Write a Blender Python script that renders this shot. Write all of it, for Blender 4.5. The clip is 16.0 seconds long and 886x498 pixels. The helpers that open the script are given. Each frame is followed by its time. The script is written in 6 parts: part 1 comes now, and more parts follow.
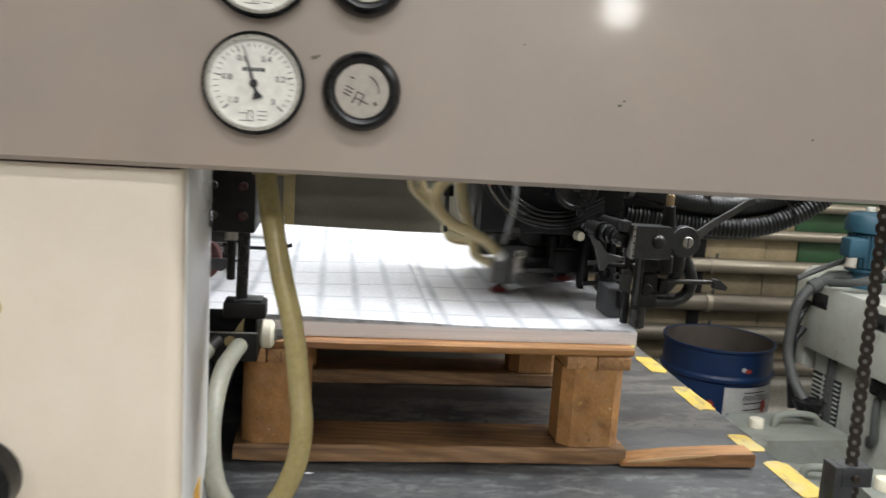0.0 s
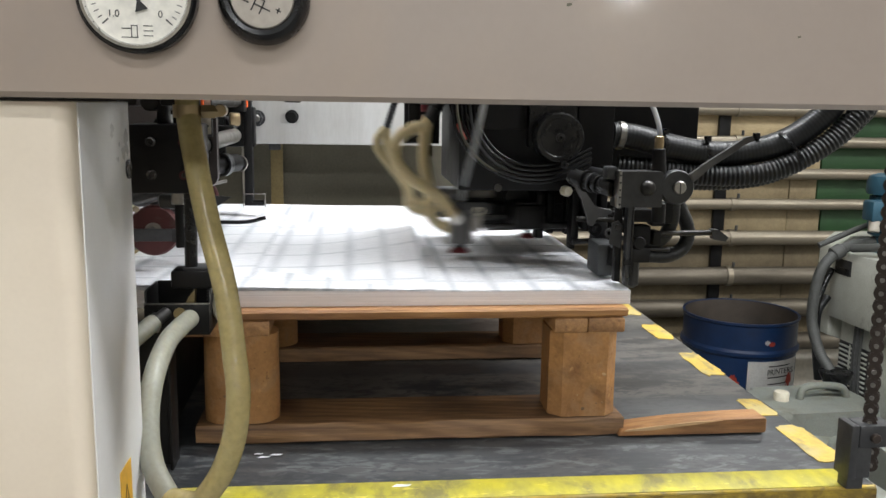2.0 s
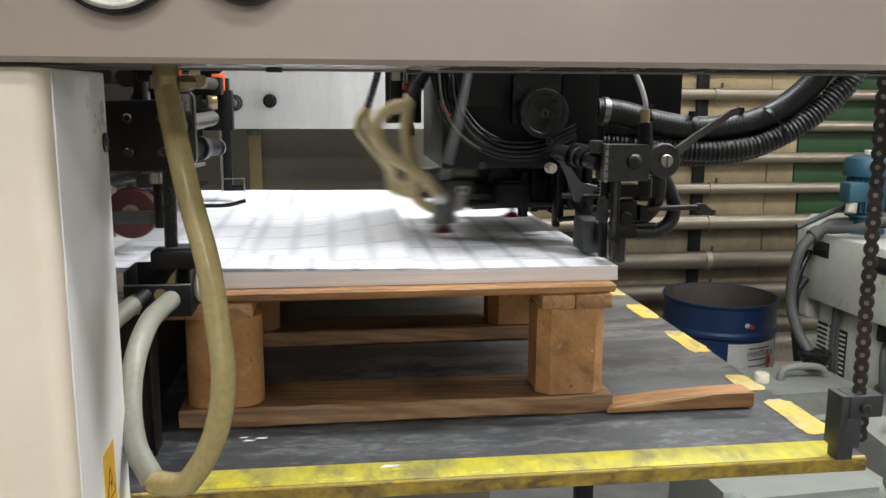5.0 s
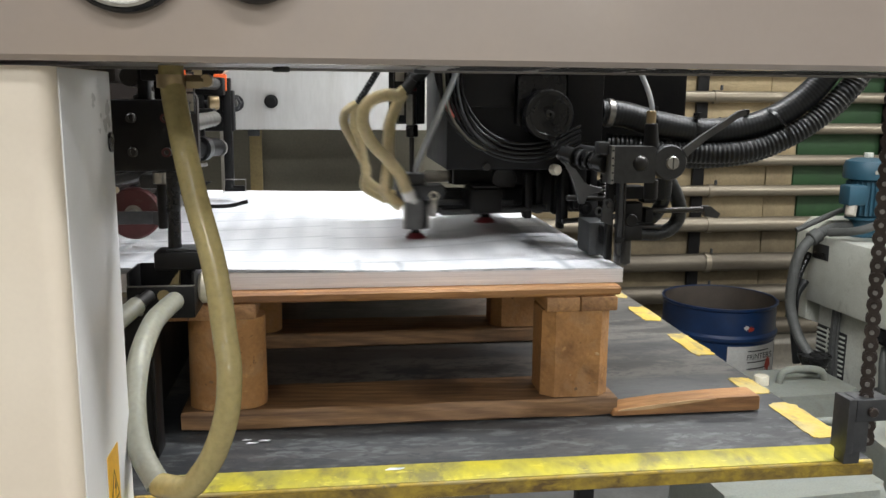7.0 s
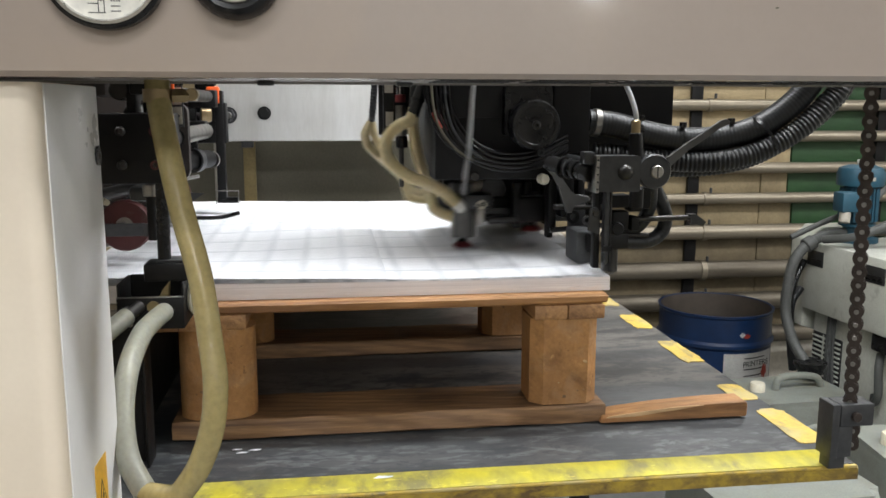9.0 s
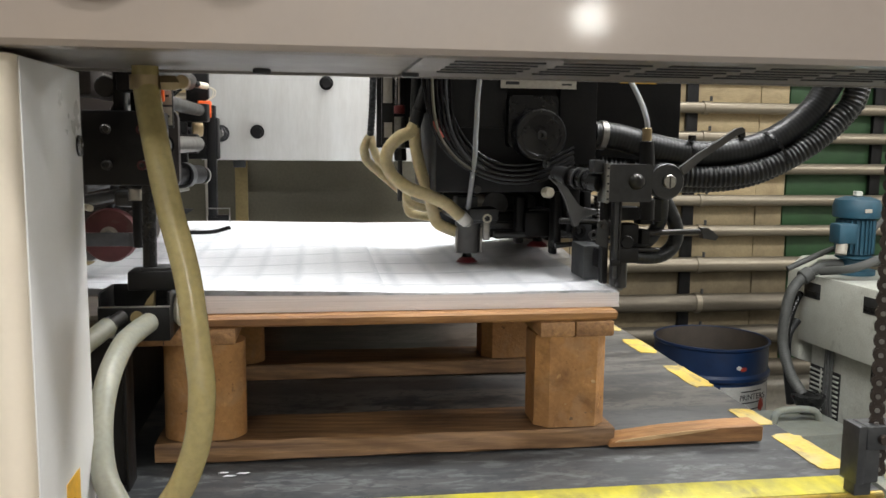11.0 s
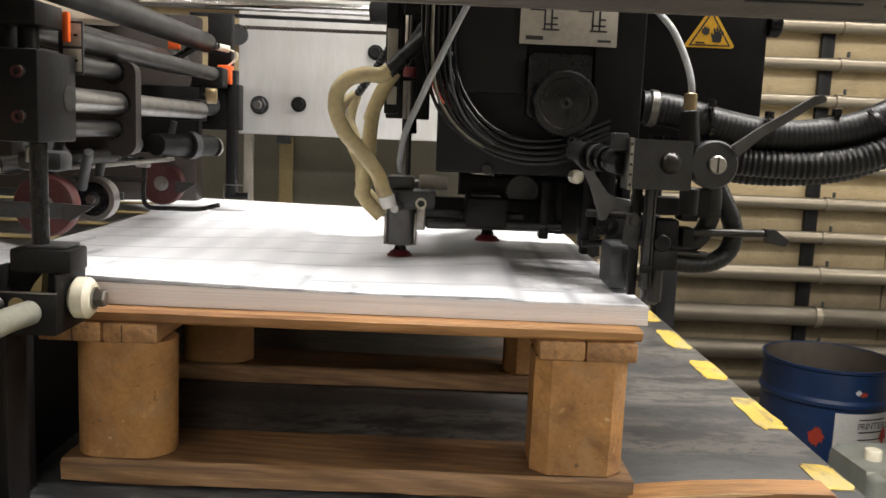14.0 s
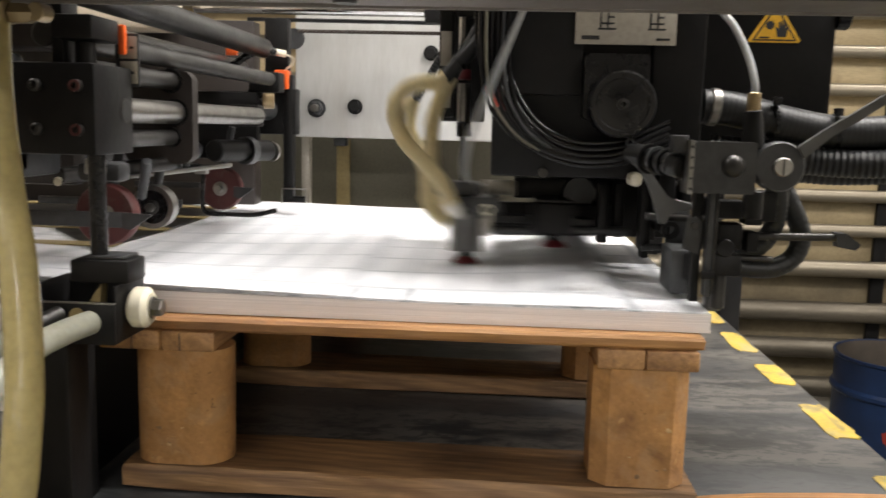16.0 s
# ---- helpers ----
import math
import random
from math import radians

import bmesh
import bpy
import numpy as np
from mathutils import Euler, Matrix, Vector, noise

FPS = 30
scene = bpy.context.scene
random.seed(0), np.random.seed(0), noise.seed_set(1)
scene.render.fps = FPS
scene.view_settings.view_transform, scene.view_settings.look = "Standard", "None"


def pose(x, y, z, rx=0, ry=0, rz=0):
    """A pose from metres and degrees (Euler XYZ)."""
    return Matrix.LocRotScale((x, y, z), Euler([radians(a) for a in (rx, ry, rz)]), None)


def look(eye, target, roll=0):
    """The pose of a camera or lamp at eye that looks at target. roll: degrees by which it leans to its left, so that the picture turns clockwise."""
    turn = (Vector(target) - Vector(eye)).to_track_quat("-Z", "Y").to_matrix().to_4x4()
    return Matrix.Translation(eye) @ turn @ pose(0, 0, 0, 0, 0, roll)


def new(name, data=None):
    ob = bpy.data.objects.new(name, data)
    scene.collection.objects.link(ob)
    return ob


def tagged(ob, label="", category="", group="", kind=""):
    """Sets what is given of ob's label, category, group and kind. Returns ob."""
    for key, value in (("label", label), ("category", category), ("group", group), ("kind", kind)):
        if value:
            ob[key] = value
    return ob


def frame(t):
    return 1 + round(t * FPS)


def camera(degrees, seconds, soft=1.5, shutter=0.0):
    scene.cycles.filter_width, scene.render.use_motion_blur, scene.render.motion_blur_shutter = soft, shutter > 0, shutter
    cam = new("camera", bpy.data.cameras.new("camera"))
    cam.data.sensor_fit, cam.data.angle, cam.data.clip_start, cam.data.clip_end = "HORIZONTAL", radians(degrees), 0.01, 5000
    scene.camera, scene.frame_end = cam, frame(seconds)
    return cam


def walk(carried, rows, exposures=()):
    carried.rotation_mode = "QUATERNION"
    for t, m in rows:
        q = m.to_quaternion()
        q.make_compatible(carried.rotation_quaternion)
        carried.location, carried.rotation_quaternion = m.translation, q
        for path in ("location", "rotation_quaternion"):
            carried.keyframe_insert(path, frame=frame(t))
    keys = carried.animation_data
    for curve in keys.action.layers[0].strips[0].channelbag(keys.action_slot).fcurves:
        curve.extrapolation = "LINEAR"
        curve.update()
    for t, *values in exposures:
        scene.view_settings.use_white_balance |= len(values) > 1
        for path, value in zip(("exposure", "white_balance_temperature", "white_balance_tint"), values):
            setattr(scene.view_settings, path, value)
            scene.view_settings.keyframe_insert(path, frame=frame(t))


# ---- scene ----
cam = camera(54.6, 16.0, shutter=0.5)
PATH = [
    (0, (0.095, -0.732, 1.175), (0.353, 1.226, 0.859), 3.6),
    (0.5, (0.18, -0.655, 1.172), (0.348, 1.312, 0.854), 2.6),
    (1, (0.169, -0.654, 1.151), (0.394, 1.304, 0.809), 2.3),
    (1.5, (0.174, -0.653, 1.125), (0.404, 1.307, 0.799), 1.2),
    (2, (0.178, -0.649, 1.116), (0.384, 1.312, 0.779), 0.9),
    (2.5, (0.176, -0.645, 1.108), (0.388, 1.315, 0.774), 1.3),
    (3, (0.176, -0.639, 1.104), (0.394, 1.318, 0.756), 0.9),
    (3.5, (0.174, -0.636, 1.101), (0.417, 1.318, 0.748), 0.9),
    (6, (0.164, -0.633, 1.094), (0.418, 1.318, 0.737), 0.2),
    (6.5, (0.159, -0.63, 1.094), (0.421, 1.321, 0.742), 0.7),
    (7, (0.162, -0.627, 1.094), (0.423, 1.324, 0.741), 0.5),
    (7.5, (0.166, -0.626, 1.094), (0.432, 1.324, 0.735), 0.6),
    (8, (0.164, -0.629, 1.094), (0.43, 1.322, 0.743), 0.8),
    (8.5, (0.17, -0.638, 1.096), (0.435, 1.314, 0.751), 0.5),
    (9, (0.175, -0.64, 1.096), (0.439, 1.314, 0.765), 0.1),
    (9.2, (0.175, -0.642, 1.099), (0.432, 1.317, 0.787), -0.0),
    (11.3, (0.167, -0.557, 1.04), (0.458, 1.407, 0.799), 0.6),
    (11.5, (0.176, -0.535, 1.031), (0.465, 1.43, 0.797), 0.2),
    (12, (0.171, -0.513, 1.03), (0.435, 1.457, 0.808), -0.2),
    (12.5, (0.175, -0.5, 1.022), (0.448, 1.466, 0.773), 0.1),
    (13, (0.197, -0.479, 1.04), (0.515, 1.473, 0.74), 0.3),
    (13.5, (0.277, -0.412, 1.039), (0.425, 1.564, 0.775), 2.4),
    (14, (0.346, -0.371, 1.031), (0.356, 1.61, 0.758), 2.4),
    (14.5, (0.369, -0.361, 1.029), (0.316, 1.621, 0.769), 1.8),
    (15, (0.375, -0.363, 1.03), (0.307, 1.619, 0.771), 1.2),
    (15.5, (0.375, -0.364, 1.035), (0.313, 1.618, 0.772), 1.4),
    (16, (0.351, -0.357, 1.04), (0.222, 1.618, 0.754), 1.4),
]
walk(cam, [(t, look(eye, target, roll)) for t, eye, target, roll in PATH], exposures=[(0, -0.06, 6050, 9), (5.0, -0.02, 6050, 9), (9.2, -0.02, 6050, 9), (11.3, 0.03, 6250, 9), (14, 0.06, 6550, 11), (16, 0.06, 6550, 11)])

# ---- world, lamps, exposure ----
world = bpy.data.worlds.new("hall_dark")
scene.world = world
world.use_nodes = True
world.node_tree.nodes["Background"].inputs[0].default_value = (0.55, 0.6, 0.7, 1)
world.node_tree.nodes["Background"].inputs[1].default_value = 0.02
scene.view_settings.exposure = 0.0
FLOOR, CEIL = -0.83, 3.3
# Unseen ceiling lights, placed and powered to brighten pile, pallet front and rack.
LAMPS = [(0.75, 0.95, CEIL, 84), (-1.8, 0.6, CEIL, 22), (2.15, 0.55, CEIL, 76), (5.7, 0.8, CEIL, 120), (3.1, 3.95, CEIL, 30), (0.3, -2.2, CEIL, 42), (2.9, -0.6, CEIL, 80), (-2.4, -4.4, CEIL, 90), (4.2, -6.6, CEIL, 60), (0.8, -5.4, CEIL, 205)]


def lamp(x, y, z, watts):
    data = bpy.data.lights.new("added_tube_light", "AREA")
    data.shape, data.size, data.size_y, data.energy, data.color = "RECTANGLE", 1.45, 0.28, watts, (1.0, 0.965, 0.92)
    ob = new("added_tube_light", data)
    ob.matrix_world = pose(x, y, z - 0.14, 0, 0, 0)
    return ob


for spot in LAMPS:
    lamp(*spot)


# ---- materials ----
def mat(name, base, rough=0.5, metal=0.0, second=None, scale=14.0, amount=0.5, fine=160.0, bump=0.08, gloss_var=0.12, coat=0.0, stretch=(1, 1, 1), spec=0.5, grain=0.35):
    """A surface with broad stains and fine grain."""
    m = bpy.data.materials.new(name)
    m.use_nodes = True
    nt = m.node_tree
    n, l = nt.nodes, nt.links
    b = n["Principled BSDF"]
    tc = n.new("ShaderNodeTexCoord")
    mp = n.new("ShaderNodeMapping")
    mp.inputs["Scale"].default_value = stretch
    l.new(tc.outputs["Object"], mp.inputs["Vector"])
    n1 = n.new("ShaderNodeTexNoise")
    n1.inputs["Scale"].default_value, n1.inputs["Detail"].default_value, n1.inputs["Roughness"].default_value = scale, 6, 0.62
    n2 = n.new("ShaderNodeTexNoise")
    n2.inputs["Scale"].default_value, n2.inputs["Detail"].default_value = fine, 3
    for k in (n1, n2):
        l.new(mp.outputs[0], k.inputs["Vector"])
    ramp = n.new("ShaderNodeValToRGB")
    ramp.color_ramp.elements[0].position, ramp.color_ramp.elements[1].position = 0.36, 0.7
    l.new(n1.outputs["Fac"], ramp.inputs[0])
    second = second or tuple(c * 0.72 for c in base)
    mix = n.new("ShaderNodeMix")
    mix.data_type = "RGBA"
    mix.inputs[6].default_value, mix.inputs[7].default_value = (*base, 1), (*second, 1)
    mul = n.new("ShaderNodeMath")
    mul.operation = "MULTIPLY"
    mul.inputs[1].default_value = amount
    l.new(ramp.outputs[0], mul.inputs[0])
    l.new(mul.outputs[0], mix.inputs[0])
    mix2 = n.new("ShaderNodeMix")
    mix2.data_type, mix2.blend_type = "RGBA", "MULTIPLY"
    mix2.inputs[0].default_value = grain
    l.new(mix.outputs[2], mix2.inputs[6])
    r2 = n.new("ShaderNodeValToRGB")
    r2.color_ramp.elements[0].color, r2.color_ramp.elements[0].position = (0.55, 0.55, 0.55, 1), 0.3
    r2.color_ramp.elements[1].position = 0.62
    l.new(n2.outputs["Fac"], r2.inputs[0])
    l.new(r2.outputs[0], mix2.inputs[7])
    l.new(mix2.outputs[2], b.inputs["Base Color"])
    mr = n.new("ShaderNodeMapRange")
    mr.inputs["To Min"].default_value, mr.inputs["To Max"].default_value = max(0.02, rough - gloss_var), min(1, rough + gloss_var)
    l.new(n1.outputs["Fac"], mr.inputs["Value"])
    l.new(mr.outputs[0], b.inputs["Roughness"])
    b.inputs["Metallic"].default_value = metal
    b.inputs["Coat Weight"].default_value = coat
    b.inputs["Specular IOR Level"].default_value = spec
    if bump:
        bp = n.new("ShaderNodeBump")
        bp.inputs["Strength"].default_value, bp.inputs["Distance"].default_value = bump, 0.002
        l.new(n2.outputs["Fac"], bp.inputs["Height"])
        l.new(bp.outputs[0], b.inputs["Normal"])
    return m


def paper_mat():
    """Thin white stock with the grid of the reverse print showing through."""
    m = mat("paper", (0.79, 0.80, 0.83), 0.6, second=(0.73, 0.74, 0.78), scale=6, amount=0.4, bump=0.02)
    nt = m.node_tree
    n, l = nt.nodes, nt.links
    b = n["Principled BSDF"]
    src = b.inputs["Base Color"].links[0].from_socket
    tc = n.new("ShaderNodeTexCoord")
    sep = n.new("ShaderNodeSeparateXYZ")
    l.new(tc.outputs["Object"], sep.inputs[0])
    lines = []
    for axis, step, half in ((0, 0.058, 0.2), (1, 0.105, 0.075)):
        d = n.new("ShaderNodeMath")
        d.operation = "DIVIDE"
        d.inputs[1].default_value = step
        l.new(sep.outputs[axis], d.inputs[0])
        pp = n.new("ShaderNodeMath")
        pp.operation = "PINGPONG"
        pp.inputs[1].default_value = 0.5
        l.new(d.outputs[0], pp.inputs[0])
        mr = n.new("ShaderNodeMapRange")
        mr.interpolation_type = "SMOOTHSTEP"
        mr.inputs["From Min"].default_value, mr.inputs["From Max"].default_value = 0.0, half
        mr.inputs["To Min"].default_value, mr.inputs["To Max"].default_value = 1.0, 0.0
        l.new(pp.outputs[0], mr.inputs["Value"])
        lines.append(mr)
    mx = n.new("ShaderNodeMath")
    mx.operation = "MAXIMUM"
    l.new(lines[0].outputs[0], mx.inputs[0])
    l.new(lines[1].outputs[0], mx.inputs[1])
    nz = n.new("ShaderNodeTexNoise")
    nz.inputs["Scale"].default_value = 9
    l.new(tc.outputs["Object"], nz.inputs["Vector"])
    ml = n.new("ShaderNodeMath")
    ml.operation = "MULTIPLY"
    l.new(mx.outputs[0], ml.inputs[0])
    l.new(nz.outputs["Fac"], ml.inputs[1])
    mix = n.new("ShaderNodeMix")
    mix.data_type = "RGBA"
    l.new(ml.outputs[0], mix.inputs[0])
    l.new(src, mix.inputs[6])
    mix.inputs[7].default_value = (0.25, 0.28, 0.32, 1)
    l.new(mix.outputs[2], b.inputs["Base Color"])
    return m


def sheet_edge_mat():
    """Cut edges of many sheets: fine level lines."""
    m = mat("paper_edges", (0.92, 0.88, 0.87), 0.7, second=(0.82, 0.77, 0.77), scale=1.0, amount=0.8, fine=3.0, bump=0.1, stretch=(1.2, 1.2, 420))
    return m


def wood_mat(name, base, second, along=0):
    st = [24, 24, 24]
    st[along] = 1.5
    m = mat(name, base, 0.62, second=second, scale=1.9, amount=1.0, fine=9, bump=0.5, stretch=tuple(st), grain=0.6)
    for node in m.node_tree.nodes:
        if node.bl_idname == "ShaderNodeTexNoise":
            node.inputs["Distortion"].default_value = 0.9
    return m


def figure(m, colour, amount=0.7, along=0):
    """Flame figure of a flat-sawn board."""
    nt = m.node_tree
    n, l = nt.nodes, nt.links
    b = n["Principled BSDF"]
    src = b.inputs["Base Color"].links[0].from_socket
    tc = n.new("ShaderNodeTexCoord")
    info = n.new("ShaderNodeObjectInfo")
    far = n.new("ShaderNodeMath")
    far.operation = "MULTIPLY"
    far.inputs[1].default_value = 3.0
    l.new(info.outputs["Random"], far.inputs[0])
    add = n.new("ShaderNodeVectorMath")
    add.operation = "ADD"
    l.new(tc.outputs["Object"], add.inputs[0])
    l.new(far.outputs[0], add.inputs[1])
    mp = n.new("ShaderNodeMapping")
    st = [1.0, 1.0, 1.0]
    st[along] = 0.16
    mp.inputs["Scale"].default_value = st
    l.new(add.outputs[0], mp.inputs["Vector"])
    w = n.new("ShaderNodeTexWave")
    w.wave_type, w.bands_direction = "BANDS", "DIAGONAL"
    w.inputs["Scale"].default_value, w.inputs["Distortion"].default_value = 34.0, 9.0
    w.inputs["Detail"].default_value, w.inputs["Detail Scale"].default_value = 3.0, 0.35
    l.new(mp.outputs[0], w.inputs["Vector"])
    mr = n.new("ShaderNodeMapRange")
    mr.inputs["From Min"].default_value, mr.inputs["From Max"].default_value, mr.inputs["To Max"].default_value = 0.35, 0.95, amount
    l.new(w.outputs["Fac"], mr.inputs["Value"])
    mix = n.new("ShaderNodeMix")
    mix.data_type = "RGBA"
    l.new(mr.outputs[0], mix.inputs[0])
    l.new(src, mix.inputs[6])
    mix.inputs[7].default_value = (*colour, 1)
    l.new(mix.outputs[2], b.inputs["Base Color"])
    return m


def stain(m, colour, scale=9.0, lo=0.52, hi=0.68, amount=0.8, stretch=(1, 1, 1), detail=6, twist=0.4, rough=0.64):
    """Lay irregular dirt or wear of one colour over a surface."""
    nt = m.node_tree
    n, l = nt.nodes, nt.links
    b = n["Principled BSDF"]
    src = b.inputs["Base Color"].links[0].from_socket
    tc = n.new("ShaderNodeTexCoord")
    info = n.new("ShaderNodeObjectInfo")
    add = n.new("ShaderNodeVectorMath")
    add.operation = "ADD"
    shift_by = n.new("ShaderNodeMath")
    shift_by.operation = "MULTIPLY"
    shift_by.inputs[1].default_value = 7.0
    l.new(info.outputs["Random"], shift_by.inputs[0])
    l.new(tc.outputs["Object"], add.inputs[0])
    l.new(shift_by.outputs[0], add.inputs[1])
    mp = n.new("ShaderNodeMapping")
    mp.inputs["Scale"].default_value = stretch
    l.new(add.outputs[0], mp.inputs["Vector"])
    nz = n.new("ShaderNodeTexNoise")
    nz.inputs["Scale"].default_value, nz.inputs["Detail"].default_value = scale, detail
    nz.inputs["Distortion"].default_value, nz.inputs["Roughness"].default_value = twist, rough
    l.new(mp.outputs[0], nz.inputs["Vector"])
    mr = n.new("ShaderNodeMapRange")
    mr.inputs["From Min"].default_value, mr.inputs["From Max"].default_value, mr.inputs["To Max"].default_value = lo, hi, amount
    l.new(nz.outputs["Fac"], mr.inputs["Value"])
    mix = n.new("ShaderNodeMix")
    mix.data_type = "RGBA"
    l.new(mr.outputs[0], mix.inputs[0])
    l.new(src, mix.inputs[6])
    mix.inputs[7].default_value = (*colour, 1)
    l.new(mix.outputs[2], b.inputs["Base Color"])
    return m


def clear_mat(name, colour, rough=0.28, trans=0.55):
    m = mat(name, colour, rough, second=tuple(c * 0.8 for c in colour), scale=9, amount=0.5, bump=0.03)
    b = m.node_tree.nodes["Principled BSDF"]
    b.inputs["Transmission Weight"].default_value = trans
    b.inputs["IOR"].default_value = 1.3
    b.inputs["Subsurface Weight"].default_value = 0.3
    b.inputs["Subsurface Radius"].default_value = (0.01, 0.008, 0.005)
    return m


M_BEAM = mat("beam_enamel", (0.345, 0.29, 0.25), 0.34, second=(0.30, 0.245, 0.21), scale=2.2, amount=0.7, fine=170, bump=0.03, gloss_var=0.05, coat=0.8, grain=0.04)
M_BEAM.node_tree.nodes["Principled BSDF"].inputs["Coat Roughness"].default_value = 0.075
stain(M_BEAM, (0.41, 0.315, 0.235), 2.6, 0.48, 0.7, 0.55)
stain(M_BEAM, (0.16, 0.12, 0.09), 90, 0.74, 0.78, 0.5)
M_CREAM = mat("cream_enamel", (0.82, 0.73, 0.60), 0.4, second=(0.70, 0.60, 0.47), scale=3.5, amount=0.8, fine=240, bump=0.02, gloss_var=0.08, grain=0.04)
M_SIDE = mat("white_side_enamel", (0.76, 0.76, 0.76), 0.32, second=(0.6, 0.58, 0.55), scale=5, amount=0.55, fine=240, bump=0.02, grain=0.04)
M_WHITE = mat("white_enamel", (0.57, 0.57, 0.55), 0.35, second=(0.40, 0.385, 0.35), scale=5, amount=0.55, fine=60, bump=0.02, stretch=(3.5, 3.5, 0.6), grain=0.12)
M_UNDER = mat("underside_steel", (0.22, 0.2, 0.18), 0.42, 0.35, scale=8, amount=0.6, bump=0.05)
M_BLACK = mat("black_paint", (0.005, 0.005, 0.0055), 0.45, second=(0.012, 0.011, 0.0105), scale=22, amount=0.7, bump=0.12, spec=0.22)
stain(M_BLACK, (0.06, 0.055, 0.05), 46, 0.7, 0.76, 0.6)
M_BLACKGLOSS = mat("black_plastic", (0.007, 0.007, 0.0075), 0.27, second=(0.014, 0.014, 0.014), scale=30, bump=0.05, spec=0.3)
M_IRON = mat("grey_iron", (0.055, 0.057, 0.06), 0.42, 0.3, second=(0.025, 0.025, 0.027), scale=30, amount=0.7, bump=0.15)
M_STOP = mat("stop_rubber", (0.045, 0.048, 0.05), 0.5, second=(0.07, 0.073, 0.075), scale=30, amount=0.5, bump=0.1)
M_LEVER = mat("worn_lever", (0.13, 0.13, 0.13), 0.45, 0.3, second=(0.06, 0.06, 0.06), scale=40, amount=0.7, bump=0.1)
M_STEEL = mat("steel", (0.36, 0.35, 0.33), 0.33, 1.0, second=(0.2, 0.19, 0.17), scale=25, amount=0.6, bump=0.05)
M_CHROME = mat("polished_steel", (0.72, 0.72, 0.71), 0.12, 1.0, second=(0.55, 0.53, 0.5), scale=16, amount=0.5, bump=0.02, gloss_var=0.06)
M_SHAFT = mat("oiled_shaft", (0.05, 0.048, 0.046), 0.36, 0.55, second=(0.018, 0.017, 0.016), scale=18, amount=0.7, bump=0.06)
M_BROWNPLATE = mat("brown_plate", (0.024, 0.018, 0.015), 0.5, 0.1, second=(0.015, 0.011, 0.01), scale=15, bump=0.1)
M_RED = mat("red_rubber", (0.085, 0.017, 0.016), 0.62, second=(0.05, 0.013, 0.012), scale=20, bump=0.08)
stain(M_RED, (0.10, 0.075, 0.065), 40, 0.56, 0.7, 0.6)
M_REDSUCK = mat("red_sucker", (0.16, 0.015, 0.02), 0.5, scale=30, bump=0.05)
M_REDMARK = mat("red_cable", (0.5, 0.06, 0.03), 0.45, scale=40, bump=0.02)
M_ORANGE = mat("orange_plastic", (0.85, 0.13, 0.02), 0.4, scale=20, amount=0.3, bump=0.04)
M_BRASS = mat("brass", (0.4, 0.31, 0.18), 0.35, 0.9, second=(0.2, 0.15, 0.08), scale=40, bump=0.05)
M_PAPER = paper_mat()
M_EDGES = sheet_edge_mat()
M_WOODX = wood_mat("pallet_board", (0.50, 0.26, 0.095), (0.20, 0.092, 0.036), 0)
figure(M_WOODX, (0.24, 0.10, 0.035), 0.18)
stain(M_WOODX, (0.09, 0.05, 0.022), 7, 0.54, 0.72, 0.7, (0.4, 1, 1))
stain(M_WOODX, (0.3, 0.12, 0.03), 30, 0.6, 0.7, 0.5)
M_WOODOLD = wood_mat("weathered_board", (0.36, 0.205, 0.092), (0.15, 0.082, 0.04), 0)
figure(M_WOODOLD, (0.12, 0.062, 0.03), 0.45)
stain(M_WOODOLD, (0.06, 0.042, 0.03), 8, 0.5, 0.68, 0.8, (0.4, 1, 1))
M_WOODPALE = wood_mat("split_wood", (0.66, 0.46, 0.25), (0.4, 0.24, 0.1), 0)
M_WOODY = wood_mat("pallet_stringer", (0.47, 0.255, 0.105), (0.22, 0.11, 0.05), 1)
M_CHIP = mat("chipboard", (0.50, 0.255, 0.088), 0.72, second=(0.30, 0.15, 0.056), scale=11, amount=0.8, fine=190, bump=0.6, grain=0.35)
stain(M_CHIP, (0.20, 0.095, 0.036), 9, 0.52, 0.7, 0.55, (1, 1, 0.45))
stain(M_CHIP, (0.40, 0.24, 0.12), 26, 0.5, 0.62, 0.55)
stain(M_CHIP, (0.12, 0.055, 0.022), 11, 0.55, 0.72, 0.75)
stain(M_CHIP, (0.62, 0.36, 0.14), 75, 0.62, 0.7, 0.5)
stain(M_CHIP, (0.035, 0.02, 0.01), 60, 0.66, 0.73, 0.9)


